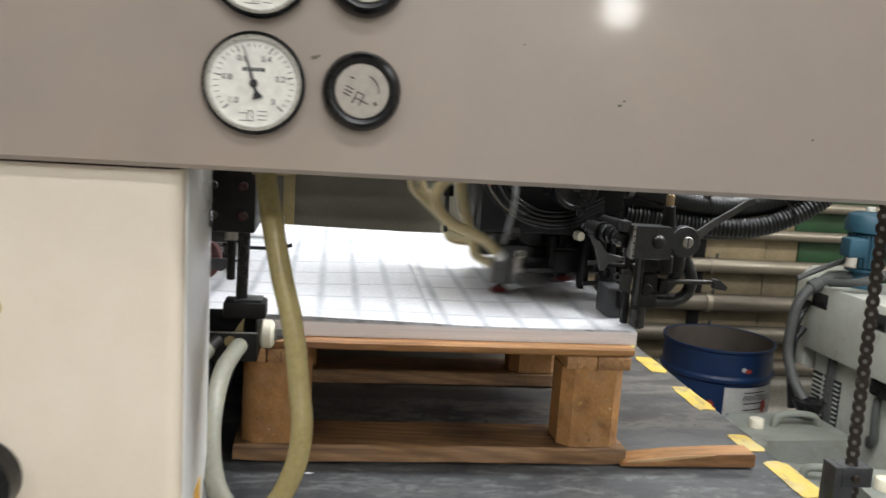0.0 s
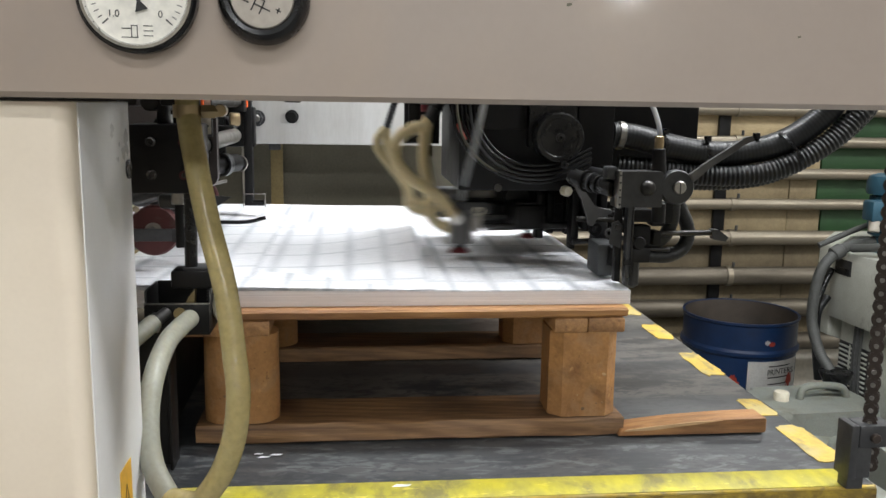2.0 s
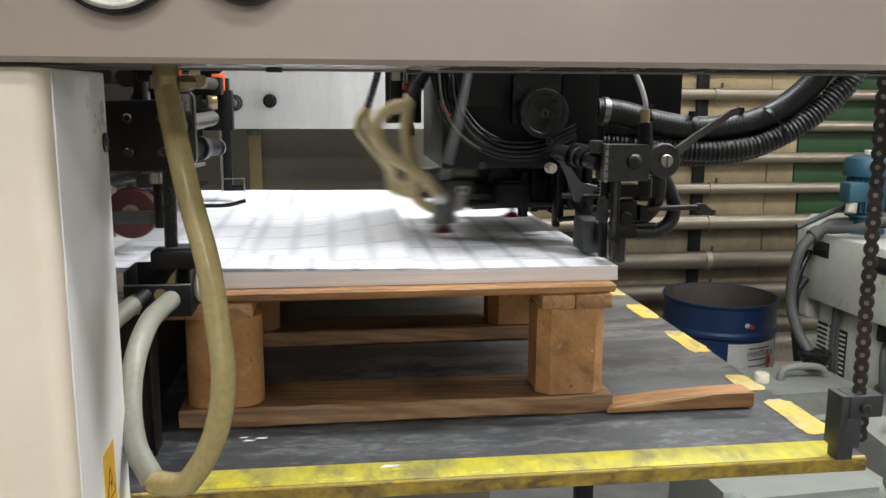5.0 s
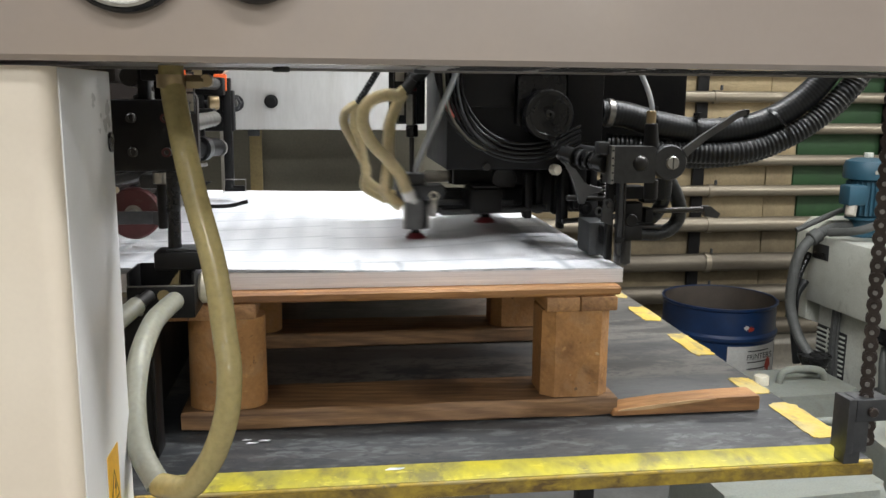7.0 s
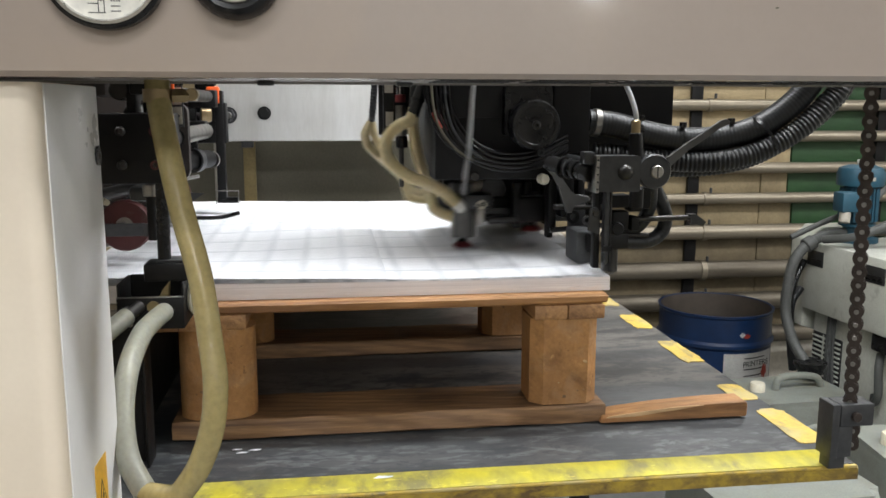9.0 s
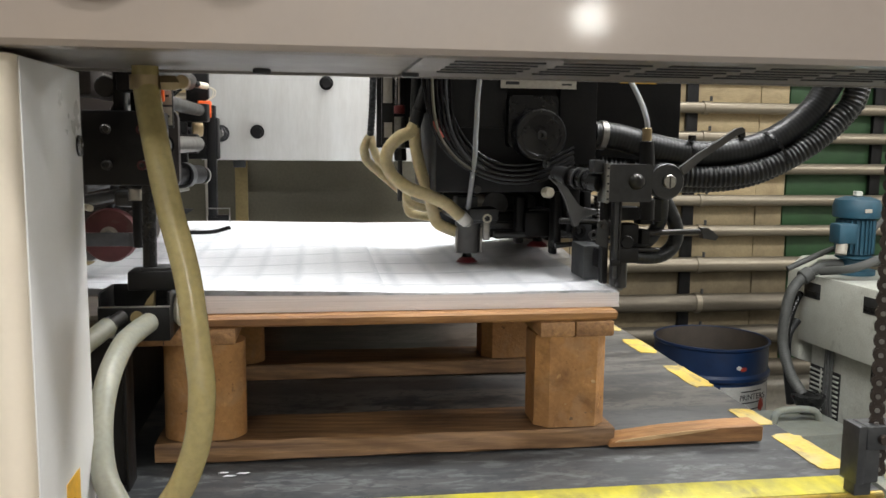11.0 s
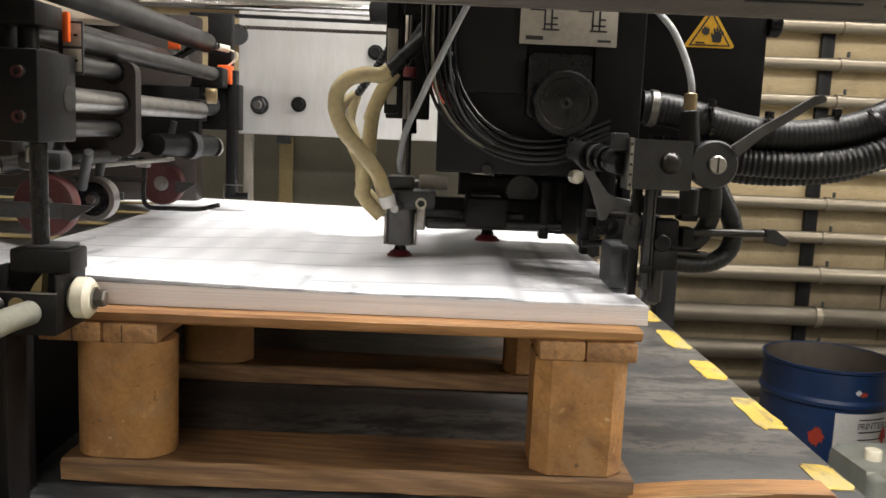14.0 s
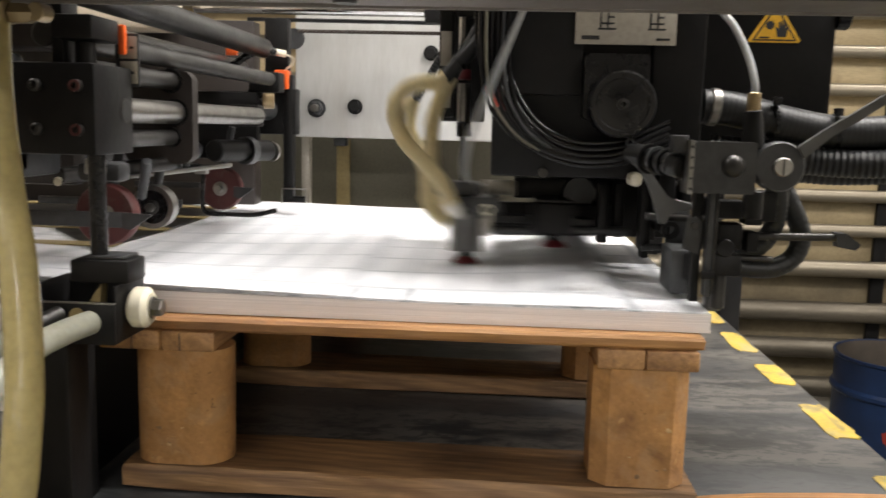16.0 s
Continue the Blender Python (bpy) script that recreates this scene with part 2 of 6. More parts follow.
def platform_mat():
    """Dark board, worn lighter in bands between the pallet skids and smeared at the front."""
    m = mat("platform_board", (0.024, 0.027, 0.031), 0.42, second=(0.055, 0.057, 0.058), scale=16, amount=0.75, fine=90, bump=0.1, stretch=(0.45, 1.3, 1), grain=0.2)
    nt = m.node_tree
    n, l = nt.nodes, nt.links
    b = n["Principled BSDF"]
    src = b.inputs["Base Color"].links[0].from_socket
    tc = n.new("ShaderNodeTexCoord")
    nz = n.new("ShaderNodeTexNoise")
    nz.inputs["Scale"].default_value, nz.inputs["Detail"].default_value = 7, 5
    l.new(tc.outputs["Object"], nz.inputs["Vector"])
    sep = n.new("ShaderNodeSeparateXYZ")
    l.new(tc.outputs["Object"], sep.inputs[0])
    ma = n.new("ShaderNodeMath")
    ma.operation = "MULTIPLY_ADD"
    ma.inputs[1].default_value = 0.07
    l.new(nz.outputs["Fac"], ma.inputs[0])
    l.new(sep.outputs[1], ma.inputs[2])
    mr = n.new("ShaderNodeMapRange")
    mr.inputs["From Min"].default_value, mr.inputs["From Max"].default_value = -0.65, 0.65
    l.new(ma.outputs[0], mr.inputs["Value"])
    ramp = n.new("ShaderNodeValToRGB")
    cr = ramp.color_ramp
    stops = ((0.0, 0.1), (0.1, 0.15), (0.105, 0.05), (0.28, 0.1), (0.292, 0.75), (0.38, 0.5), (0.388, 0.08), (0.43, 0.15), (0.44, 0.6), (0.55, 0.5), (0.56, 0.1), (0.64, 0.3), (0.65, 0.65), (0.8, 0.45), (1.0, 0.3))
    for k, (pos, v) in enumerate(stops):
        e = cr.elements[k] if k < 2 else cr.elements.new(pos)
        e.position, e.color = pos, (v, v, v, 1)
    l.new(mr.outputs[0], ramp.inputs[0])
    mix = n.new("ShaderNodeMix")
    mix.data_type = "RGBA"
    l.new(ramp.outputs[0], mix.inputs[0])
    l.new(src, mix.inputs[6])
    mix.inputs[7].default_value = (0.14, 0.13, 0.115, 1)
    # pale smears
    n3 = n.new("ShaderNodeTexNoise")
    n3.inputs["Scale"].default_value, n3.inputs["Detail"].default_value, n3.inputs["Distortion"].default_value = 38, 5, 0.9
    mp = n.new("ShaderNodeMapping")
    mp.inputs["Rotation"].default_value, mp.inputs["Scale"].default_value = (0, 0, 0.7), (0.5, 1.5, 1)
    l.new(tc.outputs["Object"], mp.inputs["Vector"])
    l.new(mp.outputs[0], n3.inputs["Vector"])
    r3 = n.new("ShaderNodeMapRange")
    r3.inputs["From Min"].default_value, r3.inputs["From Max"].default_value, r3.inputs["To Max"].default_value = 0.5, 0.6, 0.6
    l.new(n3.outputs["Fac"], r3.inputs["Value"])
    fr = n.new("ShaderNodeMapRange")
    fr.inputs["From Min"].default_value, fr.inputs["From Max"].default_value = -0.44, -0.5
    l.new(sep.outputs[1], fr.inputs["Value"])
    mu = n.new("ShaderNodeMath")
    mu.operation = "MULTIPLY"
    l.new(r3.outputs[0], mu.inputs[0])
    l.new(fr.outputs[0], mu.inputs[1])
    mix3 = n.new("ShaderNodeMix")
    mix3.data_type = "RGBA"
    l.new(mu.outputs[0], mix3.inputs[0])
    l.new(mix.outputs[2], mix3.inputs[6])
    mix3.inputs[7].default_value = (0.125, 0.13, 0.132, 1)
    l.new(mix3.outputs[2], b.inputs["Base Color"])
    return m


M_PLATFORM = platform_mat()
stain(M_PLATFORM, (0.018, 0.02, 0.023), 14, 0.5, 0.6, 0.85, (0.6, 1.4, 1))
stain(M_PLATFORM, (0.02, 0.021, 0.024), 45, 0.52, 0.58, 0.7, (0.7, 1.3, 1), 4, 1.2)
stain(M_PLATFORM, (0.27, 0.25, 0.22), 120, 0.69, 0.73, 0.7)
M_YELLOW = mat("yellow_paint", (0.46, 0.40, 0.025), 0.42, second=(0.27, 0.25, 0.07), scale=22, amount=0.95, fine=90, bump=0.15, stretch=(1, 0.5, 1))
stain(M_YELLOW, (0.13, 0.115, 0.06), 24, 0.52, 0.66, 0.8, (1, 0.6, 1))
stain(M_YELLOW, (0.66, 0.56, 0.09), 60, 0.6, 0.68, 0.6, (0.7, 1.4, 1))
M_YELLOWDASH = mat("yellow_dash", (0.54, 0.38, 0.05), 0.5, second=(0.42, 0.31, 0.08), scale=30, amount=0.8, bump=0.1)
stain(M_YELLOWDASH, (0.16, 0.14, 0.09), 34, 0.53, 0.64, 0.75, (1, 0.5, 1))
stain(M_YELLOWDASH, (0.40, 0.34, 0.16), 16, 0.5, 0.62, 0.7)
M_YELLOWEDGE = mat("worn_yellow_edge", (0.48, 0.34, 0.03), 0.5, second=(0.1, 0.065, 0.03), scale=26, amount=0.9, fine=90, bump=0.3)
stain(M_YELLOWEDGE, (0.07, 0.038, 0.018), 30, 0.42, 0.6, 0.9, (0.6, 1, 1))
M_HOSE = clear_mat("yellowed_hose", (0.52, 0.43, 0.2), 0.2, 0.3)
# Cloudy hose colour; also stands in for the light on the yellow loop's return.
M_HOSEGREY = clear_mat("cloudy_lit_hose", (0.33, 0.33, 0.27), 0.35, 0.25)
M_TUBE = clear_mat("cream_tube", (0.66, 0.55, 0.31), 0.4, 0.2)
M_LINE = clear_mat("grey_air_line", (0.4, 0.41, 0.41), 0.35, 0.2)
M_RUBBER = mat("rubber_hose", (0.009, 0.01, 0.011), 0.42, second=(0.018, 0.018, 0.018), scale=14, bump=0.06, spec=0.4)
M_CABLE = mat("cable_sheath", (0.006, 0.006, 0.007), 0.22, second=(0.012, 0.012, 0.012), scale=20, bump=0.03, spec=0.35, gloss_var=0.05)
M_NYLON = mat("nylon", (0.75, 0.71, 0.58), 0.4, second=(0.6, 0.52, 0.35), scale=40, amount=0.5, bump=0.03)
M_CHAIN = mat("oily_chain", (0.07, 0.055, 0.048), 0.34, 0.6, second=(0.03, 0.024, 0.02), scale=60, bump=0.15)
M_DIAL = mat("dial_face", (0.83, 0.81, 0.74), 0.45, second=(0.78, 0.74, 0.64), scale=20, amount=0.4, bump=0)
M_INK = mat("black_ink", (0.02, 0.02, 0.02), 0.6, bump=0)
M_KNOBFACE = mat("knob_plate", (0.42, 0.38, 0.33), 0.4, 0.2, scale=40, amount=0.4, bump=0.03)
M_LABEL = mat("label_plate", (0.42, 0.39, 0.33), 0.42, second=(0.33, 0.3, 0.25), scale=30, amount=0.5, bump=0.02)
M_STICKER = mat("warning_yellow", (0.85, 0.47, 0.03), 0.45, scale=40, amount=0.25, bump=0.02)
M_OLIVE = mat("olive_guard", (0.13, 0.12, 0.085), 0.55, second=(0.09, 0.08, 0.055), scale=4, amount=0.6, bump=0.05)
M_TAN = mat("tan_strip", (0.3, 0.23, 0.1), 0.55, scale=12, bump=0.04)
M_FLOOR = mat("hall_floor", (0.2, 0.2, 0.19), 0.55, second=(0.11, 0.11, 0.105), scale=3, amount=0.8, fine=60, bump=0.15)
M_WALL = mat("hall_wall", (0.62, 0.58, 0.5), 0.8, second=(0.5, 0.47, 0.4), scale=1.4, amount=0.6, fine=40, bump=0.15)
M_CEIL = mat("hall_ceiling", (0.68, 0.67, 0.63), 0.85, scale=2, amount=0.5, fine=40, bump=0.1)
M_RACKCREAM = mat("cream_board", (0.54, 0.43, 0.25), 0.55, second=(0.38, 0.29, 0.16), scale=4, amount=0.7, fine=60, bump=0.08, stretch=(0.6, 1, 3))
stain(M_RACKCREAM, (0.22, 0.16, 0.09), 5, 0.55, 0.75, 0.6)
# Darker copies of the board: shade towards the rack's foot put into the colour.
M_RACKSHADED = mat("shaded_board", (0.19, 0.15, 0.088), 0.7, second=(0.08, 0.064, 0.04), scale=4, amount=0.8, fine=60, bump=0.08)
M_RACKHALFSHADE = mat("half_shaded_board", (0.34, 0.27, 0.155), 0.6, second=(0.19, 0.145, 0.08), scale=4, amount=0.8, fine=60, bump=0.08)
M_RACKGREEN = mat("green_board", (0.03, 0.085, 0.028), 0.55, second=(0.02, 0.05, 0.02), scale=8, amount=0.7, bump=0.08)
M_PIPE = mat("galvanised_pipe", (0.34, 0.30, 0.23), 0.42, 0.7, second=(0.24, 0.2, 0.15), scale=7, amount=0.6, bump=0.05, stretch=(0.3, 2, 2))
# Darker copy of the pipe: shade on the low pipes put into the colour.
M_PIPESHADED = mat("shaded_pipe", (0.2, 0.175, 0.135), 0.5, 0.6, second=(0.09, 0.075, 0.055), scale=7, amount=0.8, bump=0.05, stretch=(0.3, 2, 2))
M_BLUE = mat("drum_blue", (0.006, 0.022, 0.072), 0.35, second=(0.005, 0.012, 0.036), scale=7, amount=0.7, bump=0.05)
M_RUST = mat("drum_inside", (0.07, 0.055, 0.042), 0.7, second=(0.03, 0.025, 0.02), scale=9, bump=0.3)
M_BLUEMOTOR = mat("motor_blue", (0.022, 0.082, 0.125), 0.5, second=(0.018, 0.05, 0.075), scale=18, bump=0.1)
M_CANISTER = clear_mat("milky_plastic", (0.33, 0.35, 0.31), 0.35, 0.3)
stain(M_CANISTER, (0.2, 0.19, 0.15), 7, 0.5, 0.72, 0.6)
M_CABINET = mat("cabinet_grey", (0.60, 0.61, 0.55), 0.45, second=(0.45, 0.45, 0.39), scale=6, amount=0.8, fine=150, bump=0.04)
stain(M_CABINET, (0.12, 0.11, 0.08), 14, 0.6, 0.75, 0.6, (1, 1, 0.5))
M_GREYHOSE = mat("grey_conduit", (0.075, 0.078, 0.074), 0.55, second=(0.05, 0.05, 0.047), scale=22, bump=0.1)
M_WHITELABEL = mat("drum_label", (0.74, 0.73, 0.69), 0.5, second=(0.6, 0.58, 0.53), scale=12, amount=0.6, bump=0.02)


def glow_mat(strength=6):
    m = bpy.data.materials.new("lamp_glow")
    m.use_nodes = True
    b = m.node_tree.nodes["Principled BSDF"]
    b.inputs["Emission Color"].default_value, b.inputs["Emission Strength"].default_value = (1, 0.95, 0.86, 1), strength
    return m


M_GLOW, M_GLOBE = glow_mat(), glow_mat(30)

# ---- builders ----
BASE = {}


def thing(name, loc=(0, 0, 0), label="", category="", group="", kind="", rz=0.0, local=False):
    ob = new(name)
    ob.empty_display_size = 0.05
    ob.matrix_world = pose(*loc, 0, 0, rz)
    BASE[ob.name] = Vector((0, 0, 0)) if local else Vector(loc)
    return tagged(ob, label, category, group, kind)


def part(name, bm, material, parent=None, label="", smooth=True):
    """One mesh under a thing or a part; the builders work in hall coordinates."""
    base = BASE[parent.name] if parent else Vector((0, 0, 0))
    bmesh.ops.translate(bm, verts=bm.verts, vec=-base)
    bmesh.ops.recalc_face_normals(bm, faces=bm.faces)
    me = bpy.data.meshes.new(name)
    bm.to_mesh(me)
    bm.free()
    me.materials.append(material)
    if smooth:
        me.polygons.foreach_set("use_smooth", [True] * len(me.polygons))
        me.set_sharp_from_angle(angle=radians(38))
    ob = new(name, me)
    if parent:
        ob.parent = parent
        BASE[ob.name] = base
    return tagged(ob, label)


def box(x0, x1, y0, y1, z0, z1, r=0.002, bm=None, seg=2):
    bm = bm or bmesh.new()
    m = Matrix.Translation(((x0 + x1) / 2, (y0 + y1) / 2, (z0 + z1) / 2)) @ Matrix.Diagonal((x1 - x0, y1 - y0, z1 - z0, 1))
    made = bmesh.ops.create_cube(bm, size=1, matrix=m)["verts"]
    if r:
        edges = list({e for v in made for e in v.link_edges})
        bmesh.ops.bevel(bm, geom=edges, offset=min(r, 0.45 * min(x1 - x0, y1 - y0, z1 - z0)), segments=seg, affect="EDGES", profile=0.5)
    return bm


def cyl(p, q, r, r2=None, seg=24, bm=None, chamfer=0.0):
    """A turned bar from p to q, its ends slightly broken."""
    p, q = Vector(p), Vector(q)
    h = (q - p).length
    r2 = r if r2 is None else r2
    c = chamfer or min(0.12 * min(r, r2), 0.2 * h)
    prof = [(0, 0), (r - c, 0), (r, c), (r2, h - c), (r2 - c, h), (0, h)]
    return lathe(prof, p, q - p, seg, bm)


def lathe(prof, origin, axis, seg=32, bm=None):
    """Turns a profile of (radius, height) round an axis."""
    bm = bm or bmesh.new()
    rot = Vector(axis).to_track_quat("Z", "Y").to_matrix().to_4x4()
    m = Matrix.Translation(origin) @ rot
    rings = []
    for r, h in prof:
        if r < 1e-6:
            rings.append([bm.verts.new(m @ Vector((0, 0, h)))])
        else:
            rings.append([bm.verts.new(m @ Vector((r * math.cos(2 * math.pi * k / seg), r * math.sin(2 * math.pi * k / seg), h))) for k in range(seg)])
    for a, b in zip(rings, rings[1:]):
        for k in range(seg):
            j = (k + 1) % seg
            if len(a) == 1 and len(b) > 1:
                bm.faces.new((a[0], b[k], b[j]))
            elif len(b) == 1 and len(a) > 1:
                bm.faces.new((a[k], b[0], a[j]))
            elif len(a) > 1:
                bm.faces.new((a[k], b[k], b[j], a[j]))
    return bm


def smooth_line(points, steps=8):
    pts = [Vector(p) for p in points]
    pts = [2 * pts[0] - pts[1]] + pts + [2 * pts[-1] - pts[-2]]
    out = []
    for a, b, c, d in zip(pts, pts[1:], pts[2:], pts[3:]):
        for k in range(steps):
            t = k / steps
            out.append(0.5 * (2 * b + (c - a) * t + (2 * a - 5 * b + 4 * c - d) * t * t + (3 * b - a - 3 * c + d) * t ** 3))
    return out + [pts[-2]]


def tube(points, r, seg=12, steps=8, ribs=0.0, bm=None, caps=True, pitch=0.008):
    """A hose along a smooth line; ribs: depth of its corrugation."""
    bm = bm or bmesh.new()
    line = smooth_line(points, steps)
    if ribs:
        dense, left = [line[0]], 0.0
        for a, b in zip(line, line[1:]):
            n = max(1, round((b - a).length / (pitch / 4)))
            dense += [a.lerp(b, (k + 1) / n) for k in range(n)]
        line = dense
    normal = Vector((0, 1, 0.13)).normalized()
    rings, run = [], 0.0
    for i, p in enumerate(line):
        ahead = (line[min(i + 1, len(line) - 1)] - line[max(i - 1, 0)]).normalized()
        normal = (normal - ahead * normal.dot(ahead)).normalized()
        side = ahead.cross(normal)
        if i:
            run += (p - line[i - 1]).length
        rad = r - (ribs * (0.5 - 0.5 * math.cos(2 * math.pi * run / pitch)) if ribs else 0)
        rings.append([bm.verts.new(p + rad * (math.cos(2 * math.pi * k / seg) * normal + math.sin(2 * math.pi * k / seg) * side)) for k in range(seg)])
    for a, b in zip(rings, rings[1:]):
        for k in range(seg):
            bm.faces.new((a[k], a[(k + 1) % seg], b[(k + 1) % seg], b[k]))
    if caps:
        bm.faces.new(rings[0])
        bm.faces.new(rings[-1])
    return bm


def prism(outline, axis, a, b, r=0.0, bm=None):
    """An outline in the plane across an axis ("x", "y" or "z"), given depth from a to b."""
    bm = bm or bmesh.new()
    put = {"x": lambda u, v, w: (w, u, v), "y": lambda u, v, w: (u, w, v), "z": lambda u, v, w: (u, v, w)}[axis]
    lo = [bm.verts.new(put(u, v, a)) for u, v in outline]
    hi = [bm.verts.new(put(u, v, b)) for u, v in outline]
    bm.faces.new(lo)
    bm.faces.new(list(reversed(hi)))
    n = len(outline)
    for k in range(n):
        bm.faces.new((lo[k], lo[(k + 1) % n], hi[(k + 1) % n], hi[k]))
    if r:
        bmesh.ops.bevel(bm, geom=list(bm.edges), offset=r, segments=2, affect="EDGES", profile=0.5)
    return bm


def rounded(x0, x1, y0, y1, r, n=5):
    out = []
    for cx, cy, a0 in ((x1 - r, y1 - r, 0), (x0 + r, y1 - r, 90), (x0 + r, y0 + r, 180), (x1 - r, y0 + r, 270)):
        out += [(cx + r * math.cos(radians(a0 + 90 * k / n)), cy + r * math.sin(radians(a0 + 90 * k / n))) for k in range(n + 1)]
    return out


def ring(centre, axis, r_in, r_out, depth, seg=32):
    return lathe([(r_in, 0), (r_out, 0), (r_out, depth), (r_in, depth), (r_in, 0)], centre, axis, seg)


def hexbolt(name, c, axis, r, h, material, parent, label=""):
    bm = lathe([(0, 0), (r * 1.25, 0), (r * 1.25, h * 0.18), (r, h * 0.2)], c, axis, 18)
    lathe([(0, h * 0.2), (r, h * 0.2), (r, h * 0.9), (r * 0.85, h), (0, h)], c, axis, 6, bm)
    return part(name, bm, material, parent, label, smooth=False)


def words(name, body, size, m, material, parent, label="", squeeze=1.0):
    """Raised lettering in the built-in font, as a mesh."""
    cu = bpy.data.curves.new(name, "FONT")
    cu.body, cu.size, cu.extrude, cu.align_x, cu.align_y = body, size, 0.0003, "CENTER", "CENTER"
    tmp = bpy.data.objects.new(name, cu)
    scene.collection.objects.link(tmp)
    me = bpy.data.meshes.new_from_object(tmp.evaluated_get(bpy.context.evaluated_depsgraph_get()))
    bpy.data.objects.remove(tmp)
    bpy.data.curves.remove(cu)
    bm = bmesh.new()
    bm.from_mesh(me)
    bpy.data.meshes.remove(me)
    bmesh.ops.transform(bm, matrix=m @ Matrix.Diagonal((squeeze, 1, 1, 1)), verts=bm.verts)
    return part(name, bm, material, parent, label, smooth=False)


FRONT = pose(0, 0, 0, 90, 0, 0)

# ---- the hall ----
def structure(name, bm, material, label, category):
    ob = part(name, bm, material, None)
    return tagged(ob, label, category, kind="structure")


def hall():
    structure("floor", box(-6, 7, -9.2, 4.9, FLOOR - 0.2, FLOOR, 0), M_FLOOR, "grey worn concrete factory floor", "floor")
    structure("ceiling", box(-6, 7, -9.2, 4.9, CEIL, CEIL + 0.2, 0), M_CEIL, "pale plastered factory ceiling", "ceiling")
    structure("wall_north", box(-6, 7, 4.7, 4.9, FLOOR, CEIL, 0), M_WALL, "dull cream factory wall behind the pipe rack", "wall")
    structure("wall_south", box(-6, 7, -9.2, -9.0, FLOOR, CEIL, 0), M_WALL, "dull cream factory wall", "wall")
    structure("wall_east", box(6.8, 7, -9.0, 4.7, FLOOR, CEIL, 0), M_WALL, "dull cream factory wall", "wall")
    structure("wall_west", box(-6, -5.8, -9.0, 4.7, FLOOR, CEIL, 0), M_WALL, "dull cream factory wall", "wall")
    for x, y, c, w in LAMPS:
        # an unseen fixture added above each area light
        t = thing("unseen_ceiling_light", (x, y, c), "unseen white ceiling batten with two glowing tubes, added for light", "ceiling light", "ceiling lights")
        part("housing", box(x - 0.78, x + 0.78, y - 0.16, y + 0.16, c - 0.07, c - 0.002, 0.01), M_WHITE, t)
        for dy in (-0.19, 0.19):
            part("tube", cyl((x - 0.74, y + dy, c - 0.09), (x + 0.74, y + dy, c - 0.09), 0.014, seg=12), M_GLOW, t)



# Unseen globe added behind the camera so that the beam mirrors a glare.
def glare_globe():
    t = thing("glare_globe", (2.97, -8.2, CEIL), "unseen glowing globe on a cord, added for the beam's glare", "pendant lamp")
    part("cord", cyl((2.97, -8.2, 2.5), (2.97, -8.2, CEIL), 0.006, seg=8), M_BLACKGLOSS, t)
    part("globe", lathe([(0.19 * math.sin(math.pi * k / 16), -0.17 * math.cos(math.pi * k / 16)) for k in range(17)], (2.97, -8.2, 2.34), (0, 0, 1), 32), M_GLOBE, t, "added glowing globe")


hall()
glare_globe()


# ---- press feeder: covers and frame ----
def feeder_beam():
    t = thing("feeder_beam", (0.4, 0.11, 1.115), "taupe enamelled steel cover beam across the paper feeder", "machine cover")
    bm = prism([(0.0, 1.119), (0.004, 1.115), (0.024, 1.115), (0.024, 1.60), (0.0, 1.60)], "x", -0.9, 1.7)
    part("front_panel", bm, M_BEAM, t, "taupe gloss enamel")
    part("top_panel", box(-0.9, 1.7, 0.0245, 0.228, 1.58, 1.60, 0), M_BEAM, t)
    part("underside_plate", box(-0.9, 0.243, 0.0245, 0.225, 1.118, 1.124, 0.001), M_UNDER, t, "dull steel underside")
    part("underside_plate", box(0.2445, 1.7, 0.0245, 0.225, 1.117, 1.124, 0.001), M_UNDER, t, "dull steel underside")
    part("back_lip", box(-0.9, 1.7, 0.2255, 0.229, 1.1155, 1.15, 0.001), M_UNDER, t)
    for x, z, r in ((0.338, 1.1895, 0.0022), (0.342, 1.1935, 0.0015), (0.0745, 1.2125, 0.003), (0.078, 1.214, 0.0018), (0.52, 1.17, 0.0014), (0.25, 1.235, 0.001), (0.66, 1.14, 0.0016)):
        q = [(x + r * (1 + 0.4 * math.sin(3 * k)) * math.cos(k * 0.785), z + 0.6 * r * (1 + 0.4 * math.cos(5 * k)) * math.sin(k * 0.785)) for k in range(8)]
        part("paint_chip", prism(q, "y", -0.0004, 0.0002), M_OLIVE, t, smooth=False)
    x = 0.27
    while x < 1.5:
        for y in (0.06, 0.085, 0.11, 0.135, 0.16):
            part("vent_slot", box(x, x + 0.07, y, y + 0.005, 1.1158, 1.1172, 0), M_IRON, t)
        x += 0.085
    for x in (0.12, 0.25):
        part("plug", cyl((x, 0.19, 1.118), (x, 0.19, 1.1135), 0.008, seg=16), M_IRON, t)


